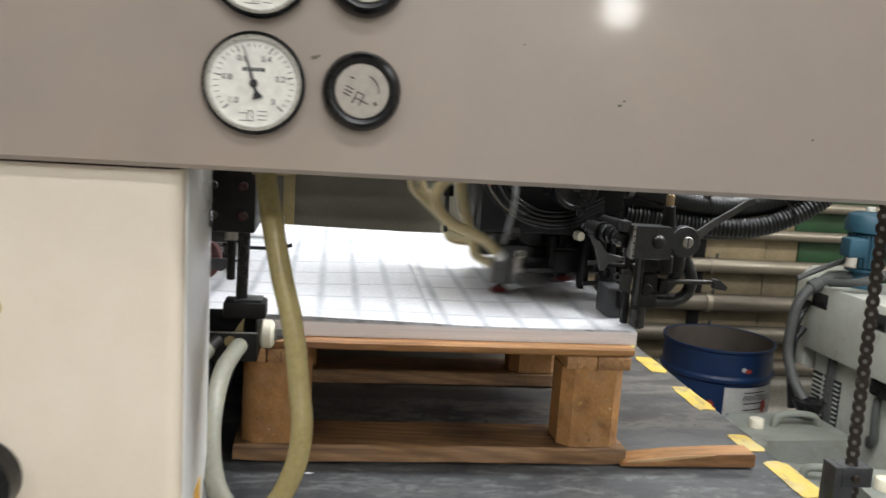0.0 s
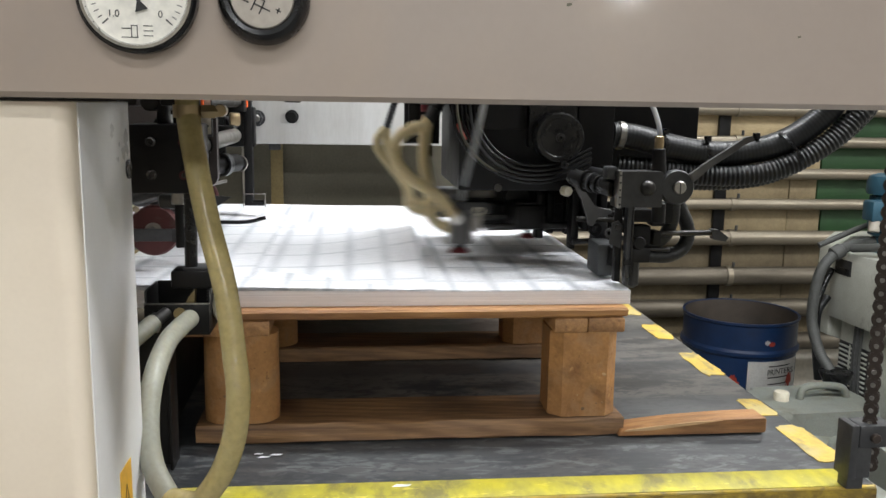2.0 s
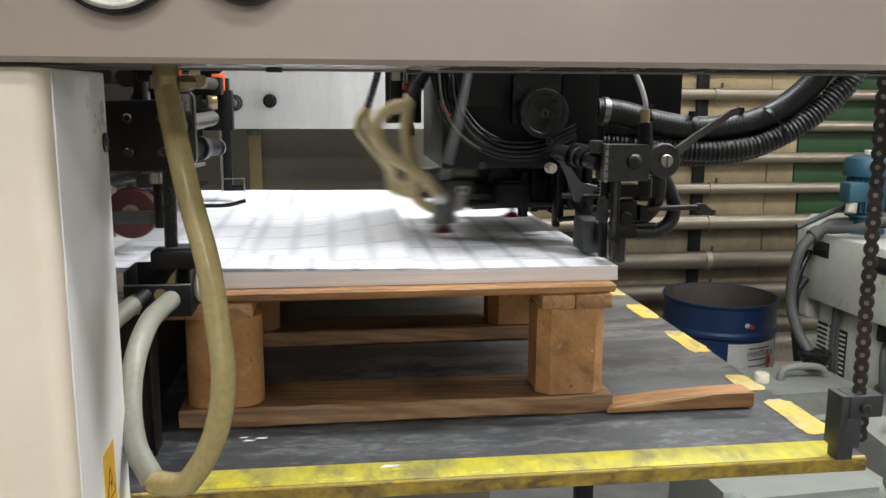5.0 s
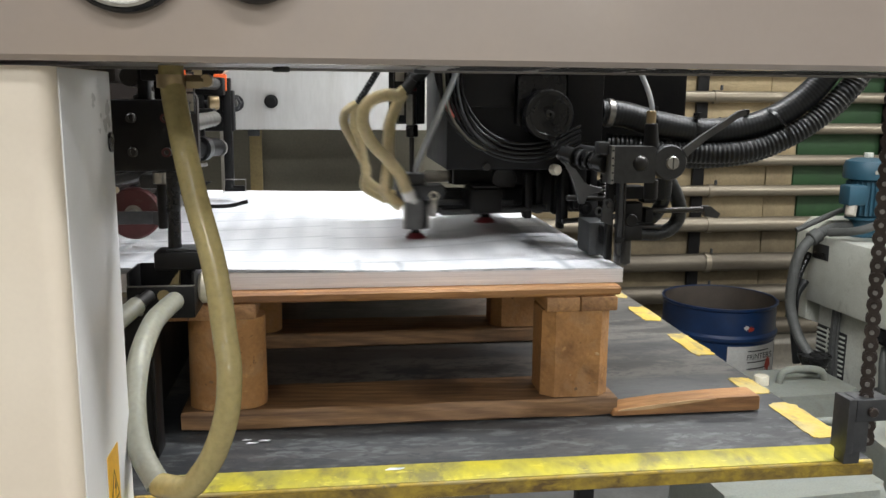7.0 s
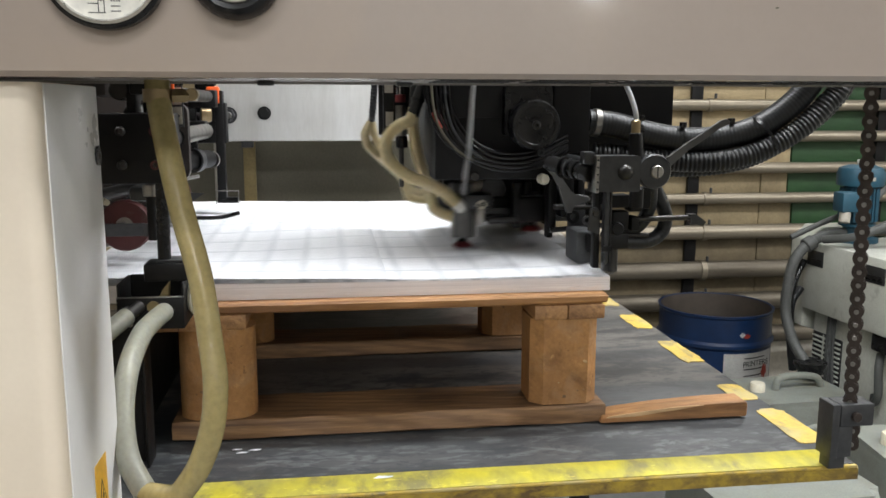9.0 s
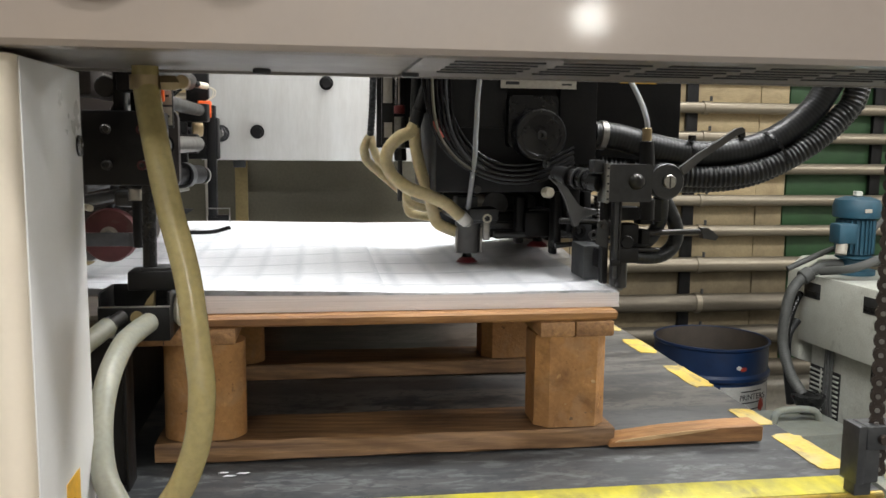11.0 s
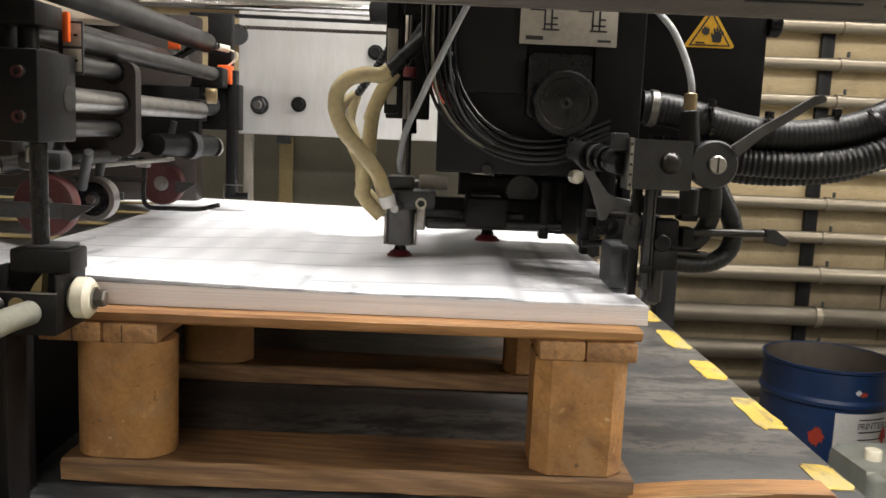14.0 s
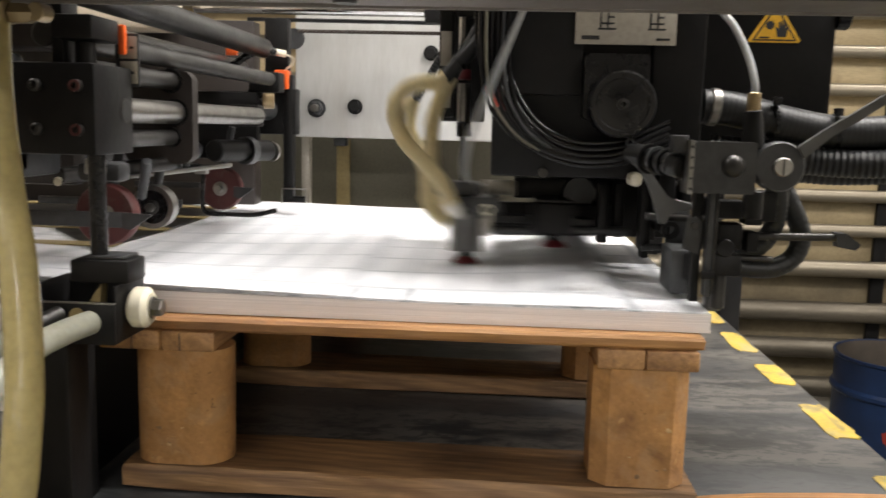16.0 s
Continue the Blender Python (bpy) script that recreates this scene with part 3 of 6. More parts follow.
def side_cabinet():
    t = thing("side_cabinet", (-0.4, 0.1, FLOOR), "cream enamelled side frame column of the feeder", "machine frame")
    bm = prism([(-0.9, 0.02), (-0.046, 0.02), (-0.0415, 0.0209), (-0.0375, 0.0235), (-0.0345, 0.0275), (-0.0331, 0.0325), (-0.033, 0.038), (-0.033, 0.185), (-0.037, 0.19), (-0.9, 0.19)], "z", FLOOR, 1.112)
    part("column", bm, M_CREAM, t, "cream enamel")
    part("side_face", box(-0.0329, -0.0315, 0.04, 0.188, FLOOR, 1.1115, 0.0005), M_SIDE, t, "white enamel side face")
    part("hole_plug", lathe([(0, 0), (0.009, 0), (0.009, 0.0015), (0.005, 0.001), (0, 0.0005)], (-0.0315, 0.178, 1.05), (1, 0, 0), 18), M_BLACKGLOSS, t, "black hole plug")
    w = part("warning_label", box(-0.0314, -0.0309, 0.101, 0.138, 0.70, 0.783, 0), M_STICKER, t, "orange warning label")
    tri = prism([(0.105, 0.735), (0.134, 0.735), (0.1195, 0.765)], "x", -0.0309, -0.0306)
    part("pictogram", tri, M_INK, w)
    part("pictogram_fill", prism([(0.109, 0.7375), (0.130, 0.7375), (0.1195, 0.7605)], "x", -0.0306, -0.0303), M_STICKER, w)
    part("bolt_mark", prism([(0.1215, 0.757), (0.1165, 0.748), (0.1195, 0.748), (0.1175, 0.7395), (0.1225, 0.75), (0.1195, 0.75)], "x", -0.0303, -0.03), M_INK, w)
    k = part("black_knob", lathe([(0, 0.03), (0.028, 0.03), (0.034, 0.024), (0.036, 0), (0, 0)], (-0.202, 0.0195, 0.835), (0, -1, 0), 32), M_BLACKGLOSS, t, "black round knob")
    part("yellow_dot", lathe([(0, 0), (0.009, 0), (0.009, 0.0012), (0, 0.0014)], (-0.19, 0.0198, 0.987), (0, -1, 0), 24), M_YELLOWDASH, t)
    return t


def gauge(x, z, reading):
    t = thing("pressure_gauge", (x, 0, z), "round vacuum gauge with white dial and black rim", "gauge", "gauges on the beam")
    o = (x, -0.0002, z)
    d = (0, -1, 0)
    part("case", lathe([(0.0, 0.0), (0.0415, 0.0), (0.0415, 0.010), (0.0395, 0.0125), (0.0385, 0.0125), (0.0385, 0.005), (0, 0.005)], o, d, 64), M_BLACKGLOSS, t, "black case")
    part("bezel", lathe([(0.0388, 0.0122), (0.0382, 0.0142), (0.0362, 0.0142), (0.0350, 0.0122), (0.0350, 0.009), (0.0384, 0.009), (0.0388, 0.0122)], o, d, 64), M_CHROME, t, "polished bezel")
    part("dial", lathe([(0, 0.0095), (0.0352, 0.0095), (0.0352, 0.0060), (0, 0.0060)], o, d, 48), M_DIAL, t, "white dial")
    fy = -0.0097
    for k in range(31):
        a = radians(222 - 264 * k / 30)
        major = k % 6 == 0
        r0, r1, w = (0.0265 if major else 0.0285), 0.032, (0.0005 if major else 0.00028)
        u, v = Vector((math.cos(a), math.sin(a))), Vector((-math.sin(a), math.cos(a)))
        q = [u * r0 + v * w, u * r1 + v * w, u * r1 - v * w, u * r0 - v * w]
        part("tick", prism([(x + p.x, z + p.y) for p in q], "y", fy - 0.0002, fy + 0.0002), M_INK, t, smooth=False)
    for k, s in enumerate(("1.0", "0.8", "0.6", "0.4", "0.2", "0")):
        a = radians(222 - 264 * k / 5)
        words("numeral", s, 0.0068, pose(x + 0.0215 * math.cos(a), fy - 0.0002, z + 0.0215 * math.sin(a)) @ FRONT, M_INK, t)
    # maker's mark as bars, and the suction symbol
    for k in range(5):
        part("maker_bar", box(x - 0.009 + 0.0037 * k, x - 0.0062 + 0.0037 * k, fy - 0.0003, fy, z + 0.0095, z + 0.0125, 0), M_INK, t, smooth=False)
    for b in ((-0.011, -0.0045, -0.0245, -0.0239), (-0.0045, 0.0, -0.0225, -0.0219), (-0.0045, -0.0039, -0.0305, -0.0219), (-0.0006, 0.0, -0.0305, -0.0219), (-0.011, 0.0005, -0.0306, -0.03), (0.004, 0.0105, -0.0226, -0.0220), (0.004, 0.0105, -0.0260, -0.0254), (0.004, 0.0105, -0.0294, -0.0288)):
        part("symbol_line", box(x + b[0], x + b[1], fy - 0.0003, fy, z + b[2], z + b[3], 0), M_INK, t, smooth=False)
    a = radians(reading)
    u, v = Vector((math.cos(a), math.sin(a))), Vector((-math.sin(a), math.cos(a)))
    q = [u * 0.029 + v * 0.0003, u * 0.029 - v * 0.0003, u * 0.004 - v * 0.0013, -u * 0.006 - v * 0.0012, -u * 0.0125 - v * 0.0045, -u * 0.0125 + v * 0.0045, -u * 0.006 + v * 0.0012, u * 0.004 + v * 0.0013]
    part("needle", prism([(x + p.x, z + p.y) for p in q], "y", fy - 0.0022, fy - 0.0012), M_INK, t, smooth=False)
    part("hub", lathe([(0, 0.0034), (0.003, 0.003), (0.0035, 0), (0, 0)], (x, fy, z), d, 20), M_INK, t)


def knob(x, z, turn):
    t = thing("control_knob", (x, 0, z), "black turning knob with a metal face plate", "knob", "knobs on the beam")
    o, d = (x, -0.0002, z), (0, -1, 0)
    part("grip", lathe([(0, 0), (0.0325, 0), (0.0328, 0.006), (0.030, 0.018), (0.0265, 0.021), (0.0235, 0.0205), (0.0225, 0.018), (0, 0.018)], o, d, 48), M_BLACKGLOSS, t)
    f = part("face_plate", lathe([(0, 0.0195), (0.0215, 0.0195), (0.0223, 0.0182), (0, 0.0182)], o, d, 40), M_KNOBFACE, t, "metal face plate")
    fy = -0.0198

    def mark(pts):
        c, s = math.cos(radians(turn)), math.sin(radians(turn))
        q = [(x + c * a - s * b, z + s * a + c * b) for a, b in pts]
        part("engraved_line", prism(q, "y", fy - 0.0003, fy), M_INK, f, smooth=False)

    def dash(x0, y0, x1, y1, w=0.0005):
        p, q = Vector((x0, y0)), Vector((x1, y1))
        n = (q - p).normalized()
        n = Vector((-n.y, n.x)) * w
        mark([p + n, q + n, q - n, p - n])

    for a0 in range(20, 90, 14):
        a, b = radians(a0), radians(a0 + 14)
        dash(0.0135 * math.cos(a), 0.0135 * math.sin(a), 0.0135 * math.cos(b), 0.0135 * math.sin(b))
    for y in (-0.002, -0.005, -0.008):
        dash(-0.0135, y, -0.0065, y)
    for a in ((-0.003, -0.002, 0.003, -0.002), (-0.003, -0.002, -0.003, -0.012), (0.003, -0.002, 0.003, -0.012), (-0.003, -0.007, 0.009, -0.007), (0.012, -0.004, 0.016, -0.004), (0.014, -0.006, 0.014, -0.002), (-0.014, 0.006, -0.01, 0.006)):
        dash(*a)


feeder_beam()
side_cabinet()
gauge(0.027, 1.188, 107)
gauge(0.029, 1.281, 107)
knob(0.1145, 1.187, -25)
knob(0.1145, 1.279, -25)


# ---- lift platform, pallet, pile ----
def platform():
    rng = random.Random(4)
    t = thing("lift_platform", (0.3, 0.95, 0.655), "dark worn lift platform with yellow painted edges", "platform")
    part("board", box(-0.25, 0.826, 0.302, 1.60, 0.631, 0.653, 0.002), M_PLATFORM, t, "dark scuffed board")
    part("yellow_strip", box(-0.03, 0.80, 0.2965, 0.346, 0.6531, 0.6543, 0.0004), M_YELLOW, t, "yellow painted front strip")
    bm = prism([(0.300, 0.652), (0.296, 0.648), (0.296, 0.634), (0.3005, 0.6315), (0.3015, 0.6315), (0.3015, 0.652)], "x", -0.06, 0.827)
    part("front_nosing", bm, M_YELLOWEDGE, t, "worn yellow nosing")
    part("nosing_bead", cyl((-0.055, 0.2978, 0.6508), (0.824, 0.2978, 0.6508), 0.0026, seg=10), M_YELLOWDASH, t, "brighter yellow bead")
    for y0, y1, dx in ((0.363, 0.497, 0.01), (0.535, 0.612, 0.002), (0.73, 0.873, 0.005), (0.965, 1.083, 0.002), (1.162, 1.308, 0.0), (1.39, 1.53, 0.0)):
        w = 0.045
        q = []
        for k in range(30):
            a = 2 * math.pi * k / 30
            sx, sy = math.copysign(abs(math.cos(a)) ** 0.32, math.cos(a)), math.copysign(abs(math.sin(a)) ** 0.35, math.sin(a))
            q.append((0.802 + dx + w / 2 * sx * rng.uniform(0.8, 1.06) * (0.9 if y0 > 0.4 else 1), (y0 + y1) / 2 + (y1 - y0) / 2 * sy * rng.uniform(0.9, 1.04)))
        part("yellow_dash", prism(q, "z", 0.6531, 0.6541), M_YELLOWDASH, t, "chipped yellow mark")
    for x, y, r in ((0.235, 0.333, 0.006), (0.06, 0.43, 0.004), (0.075, 0.437, 0.004), (0.052, 0.441, 0.003)):
        part("paper_scrap", prism([(x - r * 2, y - r * 0.4), (x + r, y - r * 0.5), (x + 2 * r, y + r * 0.3), (x - r, y + r * 0.6)], "z", 0.6545, 0.655), M_PAPER, t, smooth=False)
    # the platform hangs on a carrier
    part("carrier_beam", box(-0.2, 0.6, 0.5, 0.56, 0.57, 0.631, 0.004), M_IRON, t)
    part("carrier_beam", box(-0.2, 0.6, 1.3, 1.36, 0.57, 0.631, 0.004), M_IRON, t)


def rough_board(x0, x1, y0, y1, z0, z1, seed, wobble=0.0014, n=16):
    """A sawn board along x with uneven edges."""
    rng = random.Random(seed)
    c = 0.003
    shape = [(y0 + c, z0), (y1 - c, z0), (y1, z0 + c), (y1, z1 - c), (y1 - c, z1), (y0 + c, z1), (y0, z1 - c), (y0, z0 + c)]
    bm = bmesh.new()
    rings = []
    for i in range(n + 1):
        x = x0 + (x1 - x0) * i / n
        ends = 0.6 if i in (0, n) else 0.0
        ring_v = []
        for y, z in shape:
            yy = y + ((y0 + y1) / 2 - y) * 0.04 * ends + rng.uniform(-wobble, wobble)
            zz = z + ((z0 + z1) / 2 - z) * 0.2 * ends + (rng.uniform(-wobble, wobble) * 0.7 if z > z0 + 0.001 else 0)
            ring_v.append(bm.verts.new((x + rng.uniform(-0.001, 0.001), yy, zz)))
        rings.append(ring_v)
    for a, b in zip(rings, rings[1:]):
        for k in range(8):
            bm.faces.new((a[k], a[(k + 1) % 8], b[(k + 1) % 8], b[k]))
    bm.faces.new(rings[0])
    bm.faces.new(rings[-1])
    return bm


def pallet():
    rng = random.Random(7)
    t = thing("wooden_pallet", (0.26, 0.95, 0.655), "reused wooden pallet with chipboard blocks", "pallet")
    y_rows = ((0.478, 0.575), (0.848, 0.943), (1.33, 1.43))
    x_blocks = ((-0.026, 0.075, 0.03, 6, 0.064), (0.451, 0.5465, 0.016, 1, 0.082))
    for y0, y1 in y_rows:
        bm = rough_board(-0.034, 0.557, y0 - 0.003, y1 + 0.004, 0.6545, 0.681, round(y0 * 100))
        part("bottom_board", bm, M_WOODOLD, t, "weathered board")
        for x0, x1, rr, arcs, deep in x_blocks:
            bm = prism(rounded(x0, x1, y0, y0 + deep, rr, arcs), "z", 0.6825, 0.8045)
            for v in bm.verts:
                v.co.x += rng.uniform(-0.0008, 0.0008)
            b = part("block", bm, M_CHIP, t, "pressed chipboard block")
            for k in range(5 if y0 < 0.6 else 0):
                cx, cz, r = rng.uniform(x0 + rr, x1 - rr), 0.688 + rng.uniform(0, 0.11) ** 1.3, rng.uniform(0.0012, 0.0034)
                q = [(cx + r * rng.uniform(0.5, 1.3) * math.cos(radians(45 * j)), cz + 0.7 * r * rng.uniform(0.5, 1.3) * math.sin(radians(45 * j))) for j in range(8)]
                part("chip_mark", prism(q, "y", y0 - 0.0004, y0 + 0.0006), M_WOODPALE if k % 2 else M_WOODOLD, b, smooth=False)
    for x0, x1 in ((-0.055, 0.009), (0.0105, 0.066), (0.452, 0.499), (0.5, 0.552)):
        part("stringer", box(x0, x1, 0.474, 1.44, 0.805, 0.8255, 0.003), M_WOODY, t)
    y = 0.476
    while y < 1.42:
        w = rng.uniform(0.085, 0.1)
        bm = rough_board(-0.075, 0.556, y, min(y + w, 1.445), 0.826, 0.8393, round(y * 1000), 0.0006)
        part("deck_board", bm, M_WOODX, t)
        y += w + rng.uniform(0.004, 0.02)
    for x, y in ((-0.02, 0.477), (0.03, 0.477)):
        part("crack", box(x, x + 0.0008, y - 0.004, y - 0.0015, 0.806, 0.824, 0), M_INK, t, smooth=False)


def bent_sheet(x0, x1, y0, y1, height, n=26, m=30, thick=0.0005, foot=None):
    bm = bmesh.new()
    grid = [[bm.verts.new((x0 + (x1 - x0) * i / n, y0 + (y1 - y0) * j / m, height(x0 + (x1 - x0) * i / n, y0 + (y1 - y0) * j / m))) for j in range(m + 1)] for i in range(n + 1)]
    low = [[bm.verts.new((v.co.x, v.co.y, foot) if foot else v.co - Vector((0, 0, thick))) for v in row] for row in grid]
    for i in range(n):
        for j in range(m):
            bm.faces.new((grid[i][j], grid[i + 1][j], grid[i + 1][j + 1], grid[i][j + 1]))
            bm.faces.new((low[i][j], low[i][j + 1], low[i + 1][j + 1], low[i + 1][j]))
    rim = [(i, 0) for i in range(n)] + [(n, j) for j in range(m)] + [(i, m) for i in range(n, 0, -1)] + [(0, j) for j in range(m, 0, -1)]
    for (a, b), (c, d) in zip(rim, rim[1:] + rim[:1]):
        bm.faces.new((grid[a][b], low[a][b], low[c][d], grid[c][d]))
    return bm


PX0, PX1, PY0, PY1 = -0.155, 0.565, 0.498, 1.47


def wave(x, y, k=0.0):
    s = max(0.0, min(1.0, (0.32 - x) / 0.4))
    front = max(0.0, 1 - (y - PY0) / 0.25)
    return 0.8612 + 0.0045 * s * math.sin(5.5 * y + 7 * x + k) * (1 - 0.5 * front) + 0.0095 * s ** 0.8 * front ** 1.3 + 0.0006 * k


def paper_pile():
    t = thing("paper_pile", (0.2, 0.98, 0.84), "pile of white printing paper squared on the pallet", "paper pile")
    z = 0.8397
    rng = random.Random(2)
    while z < 0.8565:
        h = rng.uniform(0.0024, 0.0042)
        h = min(h, 0.8572 - z)
        d = rng.uniform(-0.0006, 0.0006)
        part("ream", box(PX0 + d, PX1 + d, PY0 + d, PY1 + d, z, z + h - 0.0001, 0), M_EDGES, t, "cut sheet edges", smooth=False)
        z += h
    part("loose_ream", bent_sheet(PX0, PX1, PY0, PY1, lambda x, y: 0.8590 + (wave(x, y) - 0.8612) * 0.42, foot=0.8572), M_EDGES, t, "loose top sheets")
    for k in range(3):
        part("sheet", bent_sheet(PX0, PX1 - 0.001 * k, PY0 + 0.0006 * k, PY1, lambda x, y, k=k: 0.8596 + 0.0005 * k + (wave(x, y) - 0.8612) * (0.6 + 0.15 * k)), M_PAPER, t, "white paper with faint printed grid")


def feed_sheet(name, x0, x1, lift, k):
    t = thing(name, (x1, (PY0 + PY1) / 2, 0.862), "single white sheet drawn off the pile", "paper sheet", "sheets leaving the pile")

    def height(x, y):
        z = wave(x, y) + k
        tail = max(0.0, 1 - (x1 - x) / 0.2)
        mid = math.exp(-((y - 0.86) / 0.2) ** 2)
        return z + lift * tail ** 1.6 * mid
    part("sheet", bent_sheet(x0, x1, PY0 + 0.0008, PY1 - 0.001, height), M_PAPER, t)
    return t


def slat():
    t = thing("wood_offcut", (0.66, 0.49, 0.655), "split wooden offcut lying on the platform", "wood offcut")
    bm = prism([(0.548, 0.6552), (0.764, 0.6552), (0.766, 0.6585), (0.766, 0.6755), (0.762, 0.678), (0.70, 0.6762), (0.63, 0.6722), (0.58, 0.6672), (0.552, 0.6645)], "y", 0.468, 0.505)
    bmesh.ops.bevel(bm, geom=list(bm.edges), offset=0.0012, segments=1, affect="EDGES")
    part("board", bm, M_WOODX, t)
    bm = prism([(0.556, 0.6625), (0.60, 0.664), (0.66, 0.6705), (0.70, 0.6755), (0.66, 0.6745), (0.60, 0.6692), (0.56, 0.6648)], "y", 0.4668, 0.4685)
    part("splinter", bm, M_WOODPALE, t, "pale split face")


platform()
pallet()
paper_pile()
slat()
SHEETS = [feed_sheet("feed_sheet", PX0 - 0.03, PX1 - 0.002, 0.03, 0.0003), feed_sheet("feed_sheet", PX0 - 0.25, PX1 - 0.31, 0.004, 0.0012)]


# ---- lifting chain ----
def chain_link_pair(parent, p, q, side, wide, r):
    """Two side plates between the pins p and q."""
    for s in (-1, 1):
        off = Vector(side) * (wide * s)
        a, b = Vector(p) + off, Vector(q) + off
        ax = Vector(side)
        along = (b - a).normalized()
        nrm = ax.cross(along)
        out = []
        for k in range(7):
            an = radians(-90 + 30 * k)
            out.append(b + along * (r * math.cos(an)) + nrm * (r * math.sin(an)))
        out.append((a + b) / 2 + nrm * (r * 0.6))
        for k in range(7):
            an = radians(90 + 30 * k)
            out.append(a + along * (r * math.cos(an)) + nrm * (r * math.sin(an)))
        out.append((a + b) / 2 - nrm * (r * 0.6))
        bm = bmesh.new()
        lo = [bm.verts.new(v - ax * 0.0008) for v in out]
        hi = [bm.verts.new(v + ax * 0.0008) for v in out]
        bm.faces.new(lo)
        bm.faces.new(list(reversed(hi)))
        for k in range(len(out)):
            bm.faces.new((lo[k], lo[(k + 1) % len(out)], hi[(k + 1) % len(out)], hi[k]))
        part("link_plate", bm, M_CHAIN, parent, smooth=False)


def run_of_chain(parent, top, bottom, side, pitch, r, wide):
    a, b = Vector(top), Vector(bottom)
    n = max(1, round((b - a).length / pitch))
    pins = [a.lerp(b, k / n) for k in range(n + 1)]
    for k, (p, q) in enumerate(zip(pins, pins[1:])):
        chain_link_pair(parent, p, q, side, wide * (1.0 if k % 2 else 0.72), r)
    for p in pins:
        part("roller", cyl(p - Vector(side) * wide * 1.25, p + Vector(side) * wide * 1.25, r * 0.55, seg=10), M_CHAIN, parent)
        part("pin", cyl(p - Vector(side) * wide * 1.6, p + Vector(side) * wide * 1.6, r * 0.34, seg=8), M_STEEL, parent, "bright worn pin")


def lift_chain():
    t = thing("lift_chain", (0.797, 0.286, 0.70), "oily steel roller chain holding the platform corner", "chain")
    run_of_chain(t, (0.793, 0.286, 1.35), (0.8015, 0.286, 0.742), Vector((0.57, 0.82, 0)), 0.0159, 0.0086, 0.0066)
    run_of_chain(t, (0.812, 0.292, 0.72), (0.812, 0.292, 0.685), Vector((0.57, 0.82, 0)), 0.0159, 0.0086, 0.0066)
    a = thing("chain_anchor", (0.8, 0.285, 0.655), "dark iron anchor block at the platform corner", "bracket")
    part("back_plate", box(0.770, 0.780, 0.27, 0.3015, 0.674, 0.742, 0.001), M_IRON, a)
    part("top_block", box(0.7805, 0.824, 0.27, 0.3015, 0.714, 0.742, 0.002), M_IRON, a)
    part("lower_block", box(0.7805, 0.800, 0.273, 0.3005, 0.674, 0.7135, 0.002), M_IRON, a)
    part("bracket_foot", box(0.779, 0.80, 0.285, 0.306, 0.6544, 0.6738, 0.001), M_IRON, a)
    part("pin", cyl((0.799, 0.264, 0.727), (0.799, 0.27, 0.727), 0.006, seg=14), M_CHAIN, a)


lift_chain()


